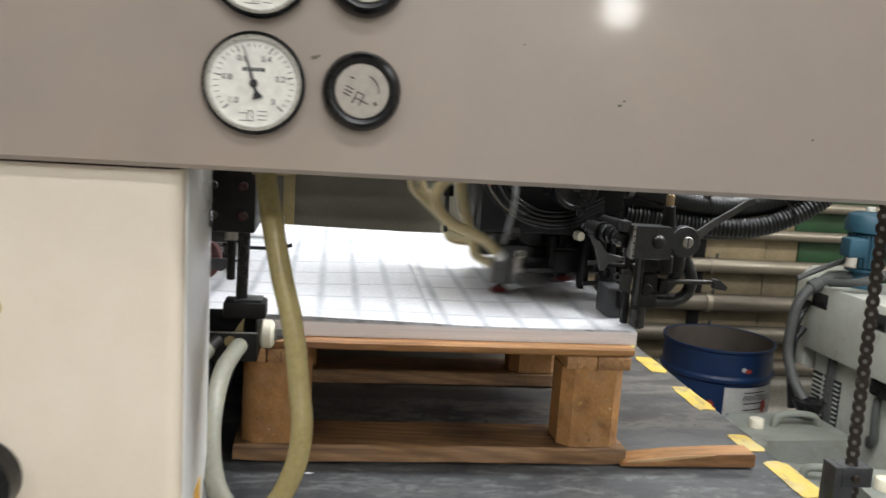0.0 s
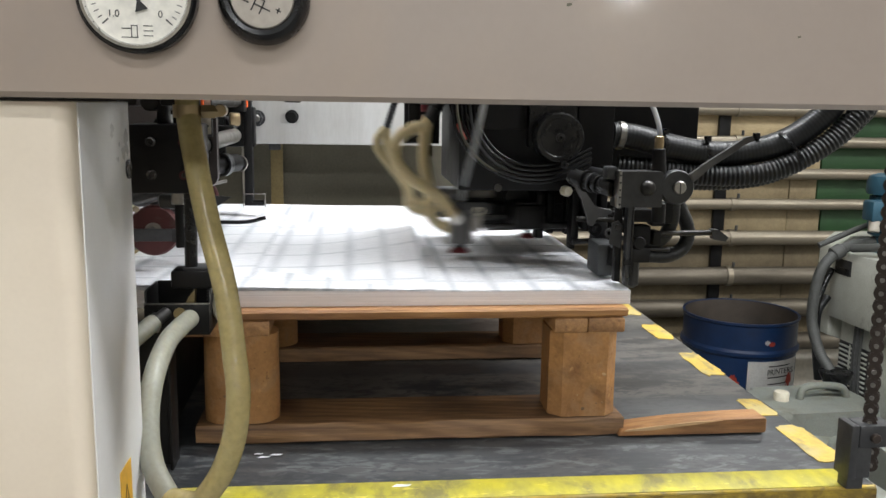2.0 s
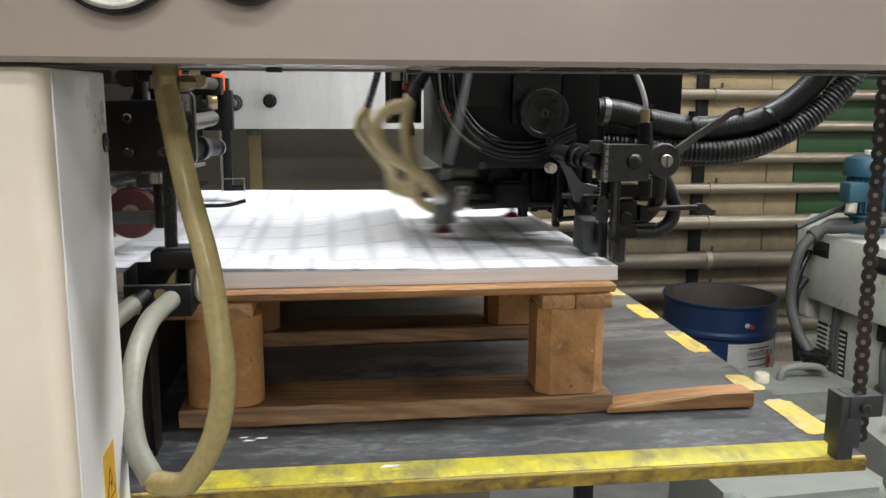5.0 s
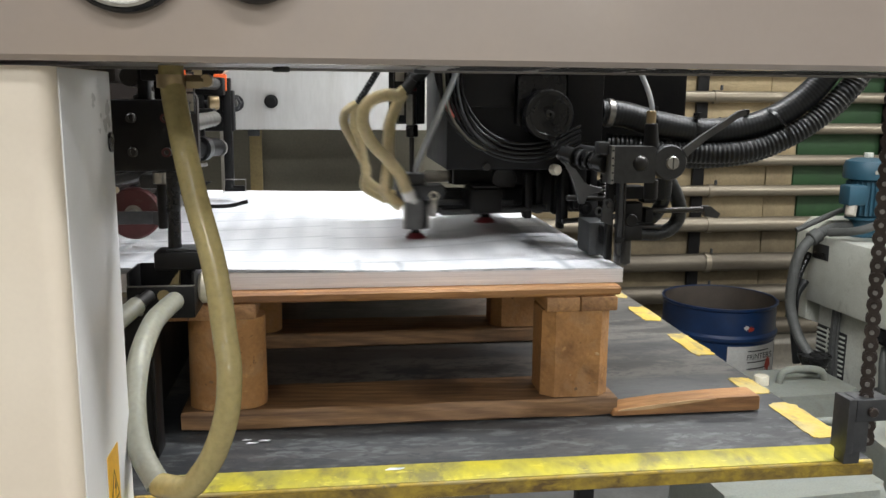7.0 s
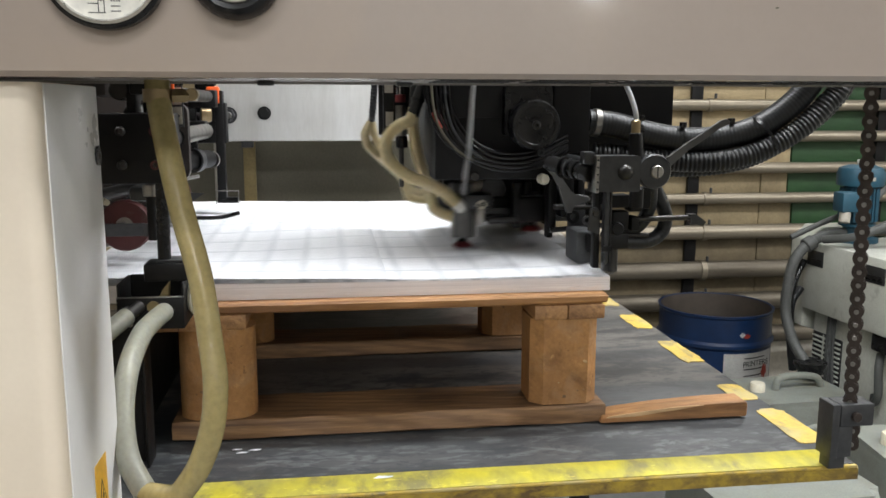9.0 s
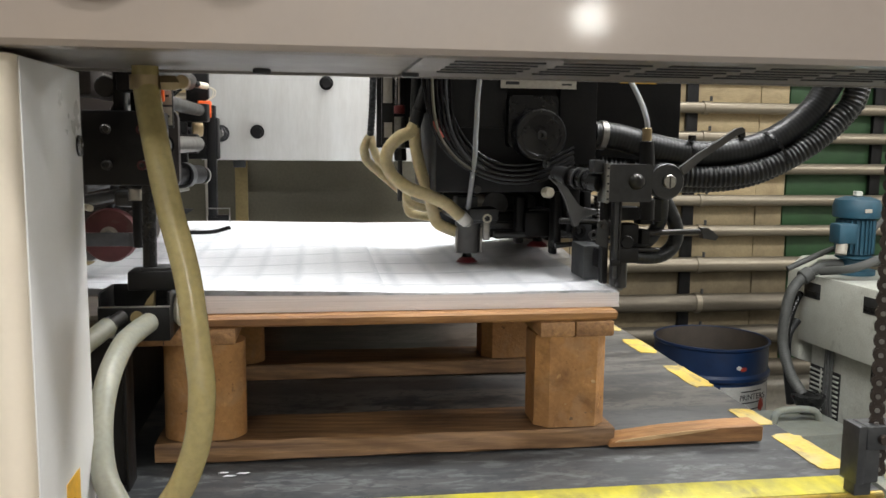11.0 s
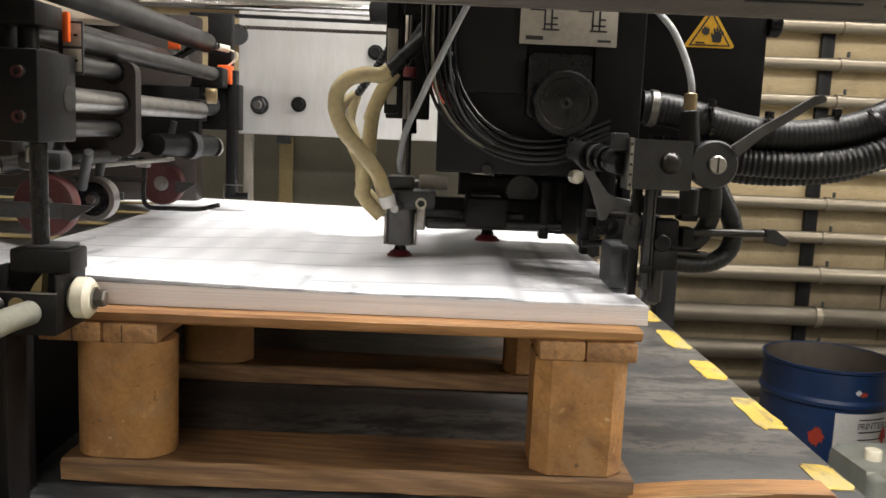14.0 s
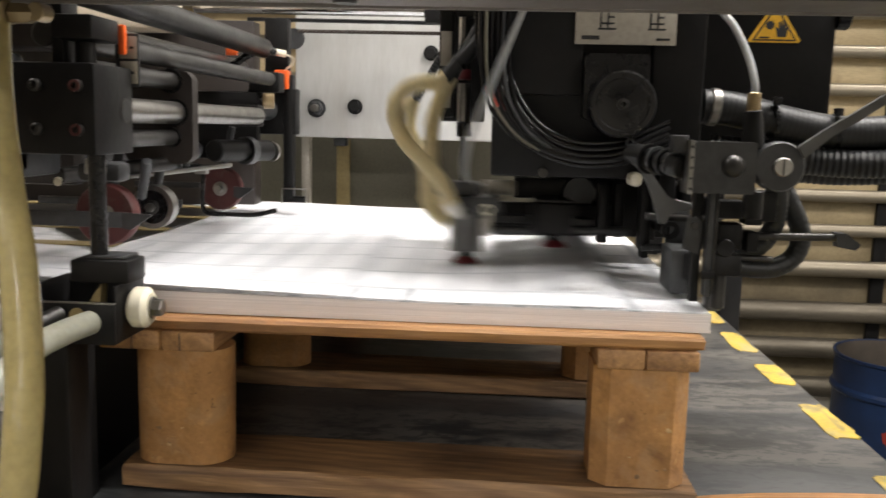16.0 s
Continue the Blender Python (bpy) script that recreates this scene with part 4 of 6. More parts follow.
# ---- front stop column, rollers and shafts ----
def stop_column():
    t = thing("stop_column", (-0.03, 0.42, 0.89), "black stop block on a round rod with a nylon guide roller", "machine bracket")
    b = part("block", box(-0.08, -0.003, 0.376, 0.455, 1.006, 1.086, 0.0025), M_BLACK, t, "black painted block")
    for x, z in ((-0.018, 1.066), (-0.018, 1.028), (-0.055, 1.066), (-0.055, 1.028)):
        s = part("cap_screw", lathe([(0, 0), (0.0055, 0), (0.0055, 0.004), (0.004, 0.0055), (0.0025, 0.0055), (0.0025, 0.003), (0, 0.003)], (x, 0.3758, z), (0, -1, 0), 18), M_SHAFT, b)
        if x > -0.03:
            part("paint_mark", lathe([(0.003, 0), (0.0053, 0), (0.0053, 0.0006), (0.003, 0.0006), (0.003, 0)], (x, 0.3701, z), (0, -1, 0), 16), M_RED, s, "red paint mark")
    part("bore", ring((-0.003, 0.438, 1.046), (1, 0, 0), 0.009, 0.012, 0.0006, 24), M_SHAFT, b)
    part("bore_hole", lathe([(0, 0), (0.0095, 0), (0.0095, 0.0007), (0, 0.0007)], (-0.0029, 0.438, 1.046), (1, 0, 0), 24), M_INK, b)
    part("upper_block", box(-0.045, -0.008, 0.385, 0.44, 1.107, 1.128, 0.002), M_BLACK, t)
    part("upper_rod", cyl((-0.027, 0.412, 1.0865), (-0.027, 0.412, 1.107), 0.009, seg=20), M_BLACK, t)
    part("upper_rod", box(-0.052, -0.042, 0.40, 0.43, 1.0865, 1.16, 0.001), M_BLACK, t)
    part("orange_plug", box(-0.0125, -0.006, 0.446, 0.453, 1.098, 1.126, 0.002), M_ORANGE, t, "orange plug")
    part("rod", cyl((-0.0185, 0.408, 1.006), (-0.0215, 0.415, 0.908), 0.0078, seg=24), M_BLACKGLOSS, t, "round black rod")
    part("rear_rod", cyl((-0.04, 0.45, 1.005), (-0.04, 0.45, 0.93), 0.006, seg=16), M_BLACK, t)
    part("collar", cyl((-0.04, 0.45, 0.985), (-0.04, 0.45, 1.0), 0.010, seg=16), M_STEEL, t)
    part("foot_block", box(-0.044, 0.012, 0.40, 0.44, 0.887, 0.909, 0.003), M_BLACK, t)
    part("foot_step", box(-0.03, 0.006, 0.404, 0.436, 0.9092, 0.9125, 0.001), M_IRON, t)
    u = part("cradle", box(-0.074, 0.003, 0.388, 0.392, 0.832, 0.870, 0.001), M_BLACK, t, "folded steel cradle")
    part("cradle_side", box(-0.0002, 0.003, 0.3922, 0.455, 0.832, 0.8865, 0.001), M_BLACK, u)
    part("cradle_side", box(-0.074, -0.071, 0.3922, 0.455, 0.832, 0.8865, 0.001), M_BLACK, u)
    part("cradle_floor", box(-0.0708, -0.0004, 0.3922, 0.455, 0.832, 0.836, 0.001), M_BLACK, u)
    part("cradle_back", box(-0.0708, -0.0004, 0.452, 0.455, 0.8362, 0.8868, 0.001), M_BLACK, u)
    part("cradle_rim", box(-0.074, 0.003, 0.3878, 0.3922, 0.8702, 0.8714, 0.0003), M_STEEL, u)
    part("cradle_hole", lathe([(0, 0), (0.0075, 0), (0.0075, 0.0006), (0, 0.0006)], (-0.032, 0.388, 0.859), (0, -1, 0), 20), M_TAN, u)
    part("guide_roller", lathe([(0, 0), (0.015, 0), (0.0195, 0.004), (0.0195, 0.015), (0.0145, 0.0195), (0, 0.0195)], (0.0035, 0.425, 0.861), (1, 0, 0), 32), M_NYLON, t, "white nylon roller")
    hexbolt("roller_nut", (0.0232, 0.425, 0.861), (1, 0, 0), 0.0085, 0.011, M_STEEL, t)
    part("wedge_piece", prism([(-0.045, 0.8365), (-0.02, 0.8365), (-0.016, 0.886), (-0.024, 0.876)], "y", 0.405, 0.417), M_TAN, t)
    for dz in (0.0, -0.014):
        part("screw", cyl((-0.055, 0.368, 0.858 + dz), (-0.062, 0.388, 0.858 + dz), 0.0035, seg=10), M_STEEL, t)
    g = thing("lift_guide", (-0.03, 0.46, 0.5), "black vertical guide rail beside the pallet", "machine rail")
    part("rail", box(-0.105, -0.056, 0.42, 0.47, 0.30, 0.83, 0.002), M_BLACK, g)
    part("rail_edge", box(-0.053, -0.049, 0.40, 0.44, 0.30, 0.83, 0.001), M_BLACK, g)
    part("rear_sheet", box(-0.32, -0.12, 0.40, 0.404, 0.30, 0.83, 0.001), M_BLACK, g)
    part("inner_panel", box(-0.082, -0.078, 0.475, 1.42, 0.6545, 0.836, 0.001), M_BLACK, g, "black inner panel")
    p = thing("cloudy_hose_fitting", (-0.05, 0.33, 0.85), "cloudy hose pushed on a steel nipple", "hose")
    part("hose", tube([(-0.13, 0.28, 0.815), (-0.09, 0.31, 0.832), (-0.056, 0.362, 0.856)], 0.0105), M_HOSEGREY, p)
    part("nipple", cyl((-0.056, 0.362, 0.856), (-0.047, 0.386, 0.861), 0.0075), M_SHAFT, p)
    part("pulley", lathe([(0, 0), (0.02, 0), (0.024, 0.004), (0.02, 0.008), (0.024, 0.013), (0, 0.013)], (-0.095, 0.35, 0.868), (0, -1, 0), 28), M_CHROME, p)


def vent_hose():
    t = thing("suction_hose", (0.01, 0.245, 1.115), "thick yellowed clear hose hanging in a loop", "hose")
    line = [(0.022, 0.19, 1.14), (0.0235, 0.185, 1.10), (0.033, 0.168, 1.052), (0.0445, 0.155, 1.0), (0.06, 0.14, 0.942), (0.069, 0.125, 0.882), (0.073, 0.113, 0.852), (0.0695, 0.11, 0.815), (0.058, 0.115, 0.78), (0.044, 0.122, 0.755), (0.029, 0.13, 0.739), (0.0, 0.15, 0.734), (-0.0205, 0.175, 0.76), (-0.030, 0.205, 0.795), (-0.0315, 0.245, 0.828), (-0.029, 0.30, 0.848), (-0.024, 0.345, 0.853), (-0.02, 0.3875, 0.853)]
    part("hose", tube(line[:12], 0.0112, 20, 8), M_HOSE, t, "yellowed clear hose")
    # same hose going back up: its different light is put in as grey
    part("hose_return", tube(line[11:], 0.0112, 20, 8), M_HOSEGREY, t, "grey hose end, its light put into the colour")
    y = 0.187
    part("collar", ring((0.0225, y, 1.098), (0, 0, 1), 0.0112, 0.0132, 0.012, 24), M_BRASS, t, "brass clamp")
    part("fitting", lathe([(0, 0), (0.007, 0), (0.007, 0.011), (0.005, 0.015), (0, 0.015)], (0.036, y, 1.104), (1, 0, 0), 6), M_BRASS, t)
    part("wing", cyl((0.053, y - 0.004, 1.105), (0.053, y + 0.01, 1.105), 0.006, seg=14), M_BRASS, t)


def wheel(name, c, r, w, t, material, hub):
    d = (0, 1, 0)
    o = (c[0], c[1] - w / 2, c[2])
    part("tyre", lathe([(r * 0.3, 0), (r * 0.94, 0), (r, w * 0.15), (r, w * 0.85), (r * 0.94, w), (r * 0.3, w), (r * 0.3, 0)], o, d, 44), material, t)
    part("hub", lathe([(0, -0.004), (r * 0.16, -0.004), (r * 0.18, -0.001), (r * 0.34, 0.0), (r * 0.34, w), (0, w)], o, d, 24), hub, t)


def feed_rollers():
    for (x, y, z), r, w, m, hub, lab in (((-0.111, 0.625, 0.926), 0.0365, 0.02, M_RED, M_STEEL, "dark red rubber feed wheel on the paper"), ((-0.085, 0.70, 0.929), 0.0265, 0.018, M_BLACKGLOSS, M_SHAFT, "black brush wheel with pale rim"), ((-0.127, 1.09, 0.923), 0.0365, 0.02, M_RED, M_STEEL, "dark red rubber feed wheel on the paper")):
        t = thing("roller_unit", (x, y, z - r), lab, "wheel", "feed wheels")
        wheel("feed_wheel", (x, y, z), r, w, t, m, hub)
        if m is M_BLACKGLOSS:
            part("rim", ring((x, y - 0.0105, z), (0, 1, 0), r * 0.8, r * 1.03, 0.02, 36), M_STEEL, t, "bright rim")
        part("arm", box(x - 0.2, x + 0.03, y - 0.031, y - 0.027, z - 0.012, z + 0.006, 0.001) if m is M_RED and y < 1 else box(x - 0.16, x + 0.03, y + 0.012, y + 0.016, z - 0.002, z + 0.008, 0.001), M_IRON, t, "flat steel arm")
        part("axle_nut", lathe([(0, 0), (0.006, 0), (0.006, 0.006), (0, 0.007)], (x, y - w / 2 - 0.004, z), (0, -1, 0), 6), M_STEEL, t)
        if m is M_RED:
            part("knife", prism([(x + 0.03, z + 0.006), (x + 0.066, z + 0.004), (x + 0.052, z - 0.006), (x + 0.04, z - 0.014), (x + 0.03, z - 0.012)], "y", y - 0.0312, y - 0.0272), M_IRON, t)
        part("arm_post", cyl((x - 0.01, y + 0.03, z + 0.02), (x + 0.01, y + 0.03, z + 0.105), 0.006, seg=12), M_IRON, t)
    t = thing("wire_guide", (-0.05, 0.9, 0.9), "bent black wire holding the sheets down", "wire guide")
    part("wire", tube([(-0.17, 0.80, 0.968), (-0.10, 0.872, 0.972), (-0.088, 0.884, 0.965), (-0.089, 0.884, 0.925), (-0.087, 0.884, 0.908), (-0.077, 0.884, 0.9015), (-0.05, 0.884, 0.9015), (-0.01, 0.884, 0.902), (0.022, 0.884, 0.9095)], 0.0035, 10, 6), M_BLACKGLOSS, t)
    part("collar", box(-0.098, -0.08, 0.876, 0.892, 0.96, 0.972, 0.002), M_STEEL, t)
    part("feeler", tube([(-0.20, 0.70, 0.965), (-0.12, 0.71, 0.966), (-0.06, 0.86, 0.972), (-0.045, 0.884, 0.974)], 0.0032, 8, 6), M_STEEL, t)


def shafts():
    t = thing("shaft_carriage", (-0.06, 0.9, 1.0), "row of steel shafts above the feed table", "machine shafts")
    for x, z, r, y0, y1, m in ((-0.05, 1.047, 0.0135, 0.45, 1.04, M_STEEL), (-0.055, 1.085, 0.0105, 0.44, 0.71, M_SHAFT), (-0.055, 1.017, 0.0095, 0.44, 0.71, M_SHAFT), (-0.06, 1.112, 0.0115, 0.40, 1.15, M_SHAFT), (-0.088, 1.170, 0.0175, 0.25, 1.215, M_SHAFT), (-0.16, 1.135, 0.02, 0.3, 1.3, M_SHAFT), (-0.18, 1.05, 0.018, 0.3, 1.3, M_SHAFT), (-0.20, 0.985, 0.016, 0.5, 1.3, M_IRON)):
        part("shaft", cyl((x, y0, z), (x, y1, z), r, seg=24), m, t)
    bm = prism(rounded(-0.115, -0.028, 0.985, 1.098, 0.014), "y", 0.683, 0.702)
    part("carriage_plate", bm, M_BROWNPLATE, t, "dark brown carriage plate")
    for x, z, r in ((-0.05, 1.047, 0.0165), (-0.055, 1.085, 0.015), (-0.055, 1.017, 0.0125)):
        part("bush", ring((x, 0.681, z), (0, 1, 0), r - 0.003, r, 0.024, 24), M_BLACKGLOSS, t)
    part("carriage_plate", box(-0.22, -0.085, 1.16, 1.18, 0.97, 1.09, 0.004), M_BLACK, t)
    part("end_block", box(-0.10, -0.052, 1.05, 1.09, 1.03, 1.065, 0.003), M_BLACK, t)
    part("end_block", box(-0.10, -0.045, 1.16, 1.20, 1.09, 1.125, 0.003), M_BLACK, t)
    part("small_roller", cyl((-0.11, 1.0, 0.99), (-0.06, 1.14, 0.988), 0.018, seg=24), M_BLACK, t)
    part("ring_end", ring((-0.056, 1.145, 0.986), (0.33, 0.94, 0), 0.011, 0.017, 0.006, 24), M_STEEL, t)
    part("brown_ring", ring((-0.082, 1.07, 0.989), (0.33, 0.94, 0), 0.018, 0.0235, 0.016, 28), M_IRON, t)
    part("copper_knob", cyl((-0.075, 1.16, 1.075), (-0.055, 1.165, 1.075), 0.014, seg=20), M_BRASS, t)
    part("link_bar", cyl((-0.13, 0.55, 0.975), (-0.06, 0.70, 0.985), 0.009, seg=14), M_SHAFT, t)
    part("link_bar", cyl((-0.06, 0.62, 0.99), (-0.085, 0.66, 0.945), 0.006, seg=12), M_IRON, t)
    part("end_cap", cyl((-0.115, 0.52, 0.972), (-0.105, 0.50, 0.972), 0.0042, seg=12), M_NYLON, t)
    for x, y, z, sx, sy, sz in ((-0.16, 0.5, 0.992, 0.07, 0.1, 0.03), (-0.17, 0.47, 1.04, 0.09, 0.03, 0.12), (-0.20, 0.62, 1.0, 0.12, 0.03, 0.08), (-0.14, 0.5, 1.13, 0.1, 0.06, 0.05), (-0.05, 0.49, 0.985, 0.045, 0.03, 0.02)):
        part("cast_bracket", box(x - sx / 2, x + sx / 2, y - sy / 2, y + sy / 2, z - sz / 2, z + sz / 2, 0.006), M_IRON if sx < 0.1 else M_BROWNPLATE, t)
    pl = thing("tag_plate", (0.0, 0.46, 1.1), "small upright steel tag with two white labels", "label plate")
    part("strip", box(-0.0215, 0.002, 0.459, 0.462, 1.069, 1.119, 0.0006), M_IRON, pl)
    for z in (1.072, 1.0955):
        tg = part("white_tag", box(-0.0165, 0.0005, 0.4582, 0.4589, z, z + 0.021, 0.0002), M_LABEL, pl)
        for k in range(2):
            part("text_bar", box(-0.0125 + 0.006 * k, -0.0085 + 0.006 * k, 0.4578, 0.4581, z + 0.009, z + 0.0115, 0), M_INK, tg, smooth=False)
    fb = thing("feed_table", (-0.45, 0.95, 0.87), "sloping feed table with tapes behind the rollers", "feed table")
    part("table", box(-0.85, -0.19, 0.45, 1.45, 0.852, 0.862, 0.001), M_SHAFT, fb)
    for y in (0.6, 0.78, 0.96, 1.14, 1.32):
        part("tape", box(-0.85, -0.18, y, y + 0.035, 0.8625, 0.8645, 0.0005), M_TAN, fb)
    part("side_cheek", box(-0.85, -0.16, 1.40, 1.45, 0.862, 1.24, 0.003), M_BROWNPLATE, fb)
    part("cream_cover", box(-0.8, -0.3, 1.30, 1.39, 1.21, 1.35, 0.01), M_CREAM, fb, "cream cover")
    part("upper_cover", box(-0.8, -0.22, 0.6, 1.2, 1.24, 1.30, 0.01), M_CREAM, fb, "cream cover")


def far_frame():
    t = thing("far_side_frame", (0.1, 1.6, FLOOR), "white enamelled far side frame above an olive guard", "machine frame")
    part("side_plate", box(-0.11, 0.56, 1.55, 1.575, 1.006, 1.60, 0.004), M_WHITE, t, "white enamel plate")
    for x, z, r in ((0.024, 1.075, 0.0135), (0.19, 1.194, 0.0135)):
        hexbolt("hex_bolt", (x, 1.5495, z), (0, -1, 0), r, 0.014, M_BLACK, t, "black hexagon bolt")
    n = hexbolt("hex_nut", (-0.062, 1.5495, 1.07), (0, -1, 0), 0.0165, 0.016, M_IRON, t)
    part("stud", cyl((-0.062, 1.533, 1.07), (-0.062, 1.522, 1.07), 0.009, seg=18), M_STEEL, n)
    part("guard", box(-0.3, 0.62, 1.70, 1.715, FLOOR, 1.03, 0.002), M_OLIVE, t, "olive sheet guard")
    part("guard_strip", box(-0.044, -0.012, 1.692, 1.6995, 0.4, 1.0, 0.001), M_TAN, t)
    part("guard_strip", box(-0.108, -0.088, 1.60, 1.62, 0.82, 1.005, 0.002), M_LABEL, t, "dingy pale strip")
    part("bracket", box(-0.045, -0.015, 1.66, 1.69, 0.985, 1.0055, 0.002), M_IRON, t)
    part("rear_column", box(-0.057, -0.039, 1.235, 1.26, 0.895, 1.125, 0.002), M_BLACK, t, "black column")
    part("column_foot", box(-0.058, -0.016, 1.236, 1.25, 0.888, 0.9, 0.001), M_BLACK, t)
    for x0, x1, z0, z1 in ((-0.0605, -0.0585, 0.886, 0.913), (-0.0145, -0.0125, 0.886, 0.913), (-0.0605, -0.0125, 0.9132, 0.9155)):
        part("foot_wire", box(x0, x1, 1.231, 1.2345, z0, z1, 0.0006), M_STEEL, t, "bright wire frame")
    part("column_head", box(-0.125, -0.034, 1.2365, 1.275, 1.015, 1.10, 0.003), M_BLACK, t)
    part("hose_stub", ring((-0.10, 1.20, 1.06), (0.3, 1, 0), 0.011, 0.02, 0.05, 24), M_IRON, t)
    part("upper_column", box(-0.10, -0.055, 1.265, 1.29, 1.10, 1.23, 0.003), M_BLACK, t)
    c = thing("drive_chain", (0.06, 1.5, 1.23), "thin black roller chain along the far frame", "chain")
    run_of_chain(c, (-0.09, 1.5, 1.231), (0.235, 1.5, 1.231), Vector((0, 1, 0)), 0.0095, 0.0042, 0.004)
    part("sprocket", lathe([(0, 0), (0.022, 0), (0.022, 0.006), (0, 0.006)], (-0.10, 1.497, 1.215), (0, 1, 0), 18), M_IRON, c)
    b = thing("spindle", (0.0, 1.45, 1.27), "polished round spindle with a screw thread", "spindle")
    part("spindle_bar", cyl((-0.30, 1.45, 1.272), (0.185, 1.45, 1.270), 0.0125, seg=28), M_CHROME, b)
    part("end_block", box(0.1855, 0.24, 1.43, 1.475, 1.245, 1.295, 0.003), M_BLACK, b)
    part("thread", tube([(-0.19, 1.462, 1.250), (0.0, 1.462, 1.249), (0.20, 1.462, 1.248)], 0.005, 10, 6, ribs=0.0015, pitch=0.004), M_IRON, b)
    s = thing("orange_sensor", (-0.058, 1.24, 1.1), "orange sensor plug with black corrugated cable", "sensor")
    part("body", box(-0.072, -0.046, 1.225, 1.25, 1.098, 1.133, 0.003), M_ORANGE, s, "orange body")
    part("cable", tube([(-0.108, 1.10, 1.132), (-0.098, 1.14, 1.150), (-0.084, 1.185, 1.165), (-0.07, 1.222, 1.166)], 0.0068, 12, 8, ribs=0.001, pitch=0.004), M_BLACKGLOSS, s)
    part("plug", cyl((-0.078, 1.222, 1.166), (-0.052, 1.235, 1.162), 0.0065, seg=14), M_NYLON, s)
    for k in (0, 1):
        part("wire", tube([(-0.052, 1.235, 1.162), (-0.038 - 0.004 * k, 1.237, 1.155), (-0.04 - 0.004 * k, 1.238, 1.143), (-0.056, 1.238, 1.132)], 0.0013, 6, 6), M_NYLON, s)
    part("orange_mark", box(-0.15, -0.13, 1.19, 1.20, 1.155, 1.178, 0.001), M_ORANGE, s)
    e = thing("frame_tag", (0.276, 0.77, 1.1), "narrow black upright strip with two pale tags", "label plate")
    part("strip", box(0.267, 0.285, 0.762, 0.774, 1.05, 1.50, 0.0015), M_BLACK, e)
    part("tag", box(0.269, 0.283, 0.7605, 0.7618, 1.115, 1.158, 0.0003), M_LABEL, e)
    part("tag", box(0.2705, 0.283, 0.7605, 0.7618, 1.062, 1.085, 0.0003), M_LABEL, e)
    part("holder", box(0.2855, 0.3335, 0.764, 0.774, 1.30, 1.325, 0.0015), M_BLACK, e)
    part("hanger_plate", box(0.264, 0.325, 0.838, 0.848, 1.045, 1.50, 0.002), M_BLACK, e)


stop_column()
vent_hose()
feed_rollers()
shafts()
far_frame()


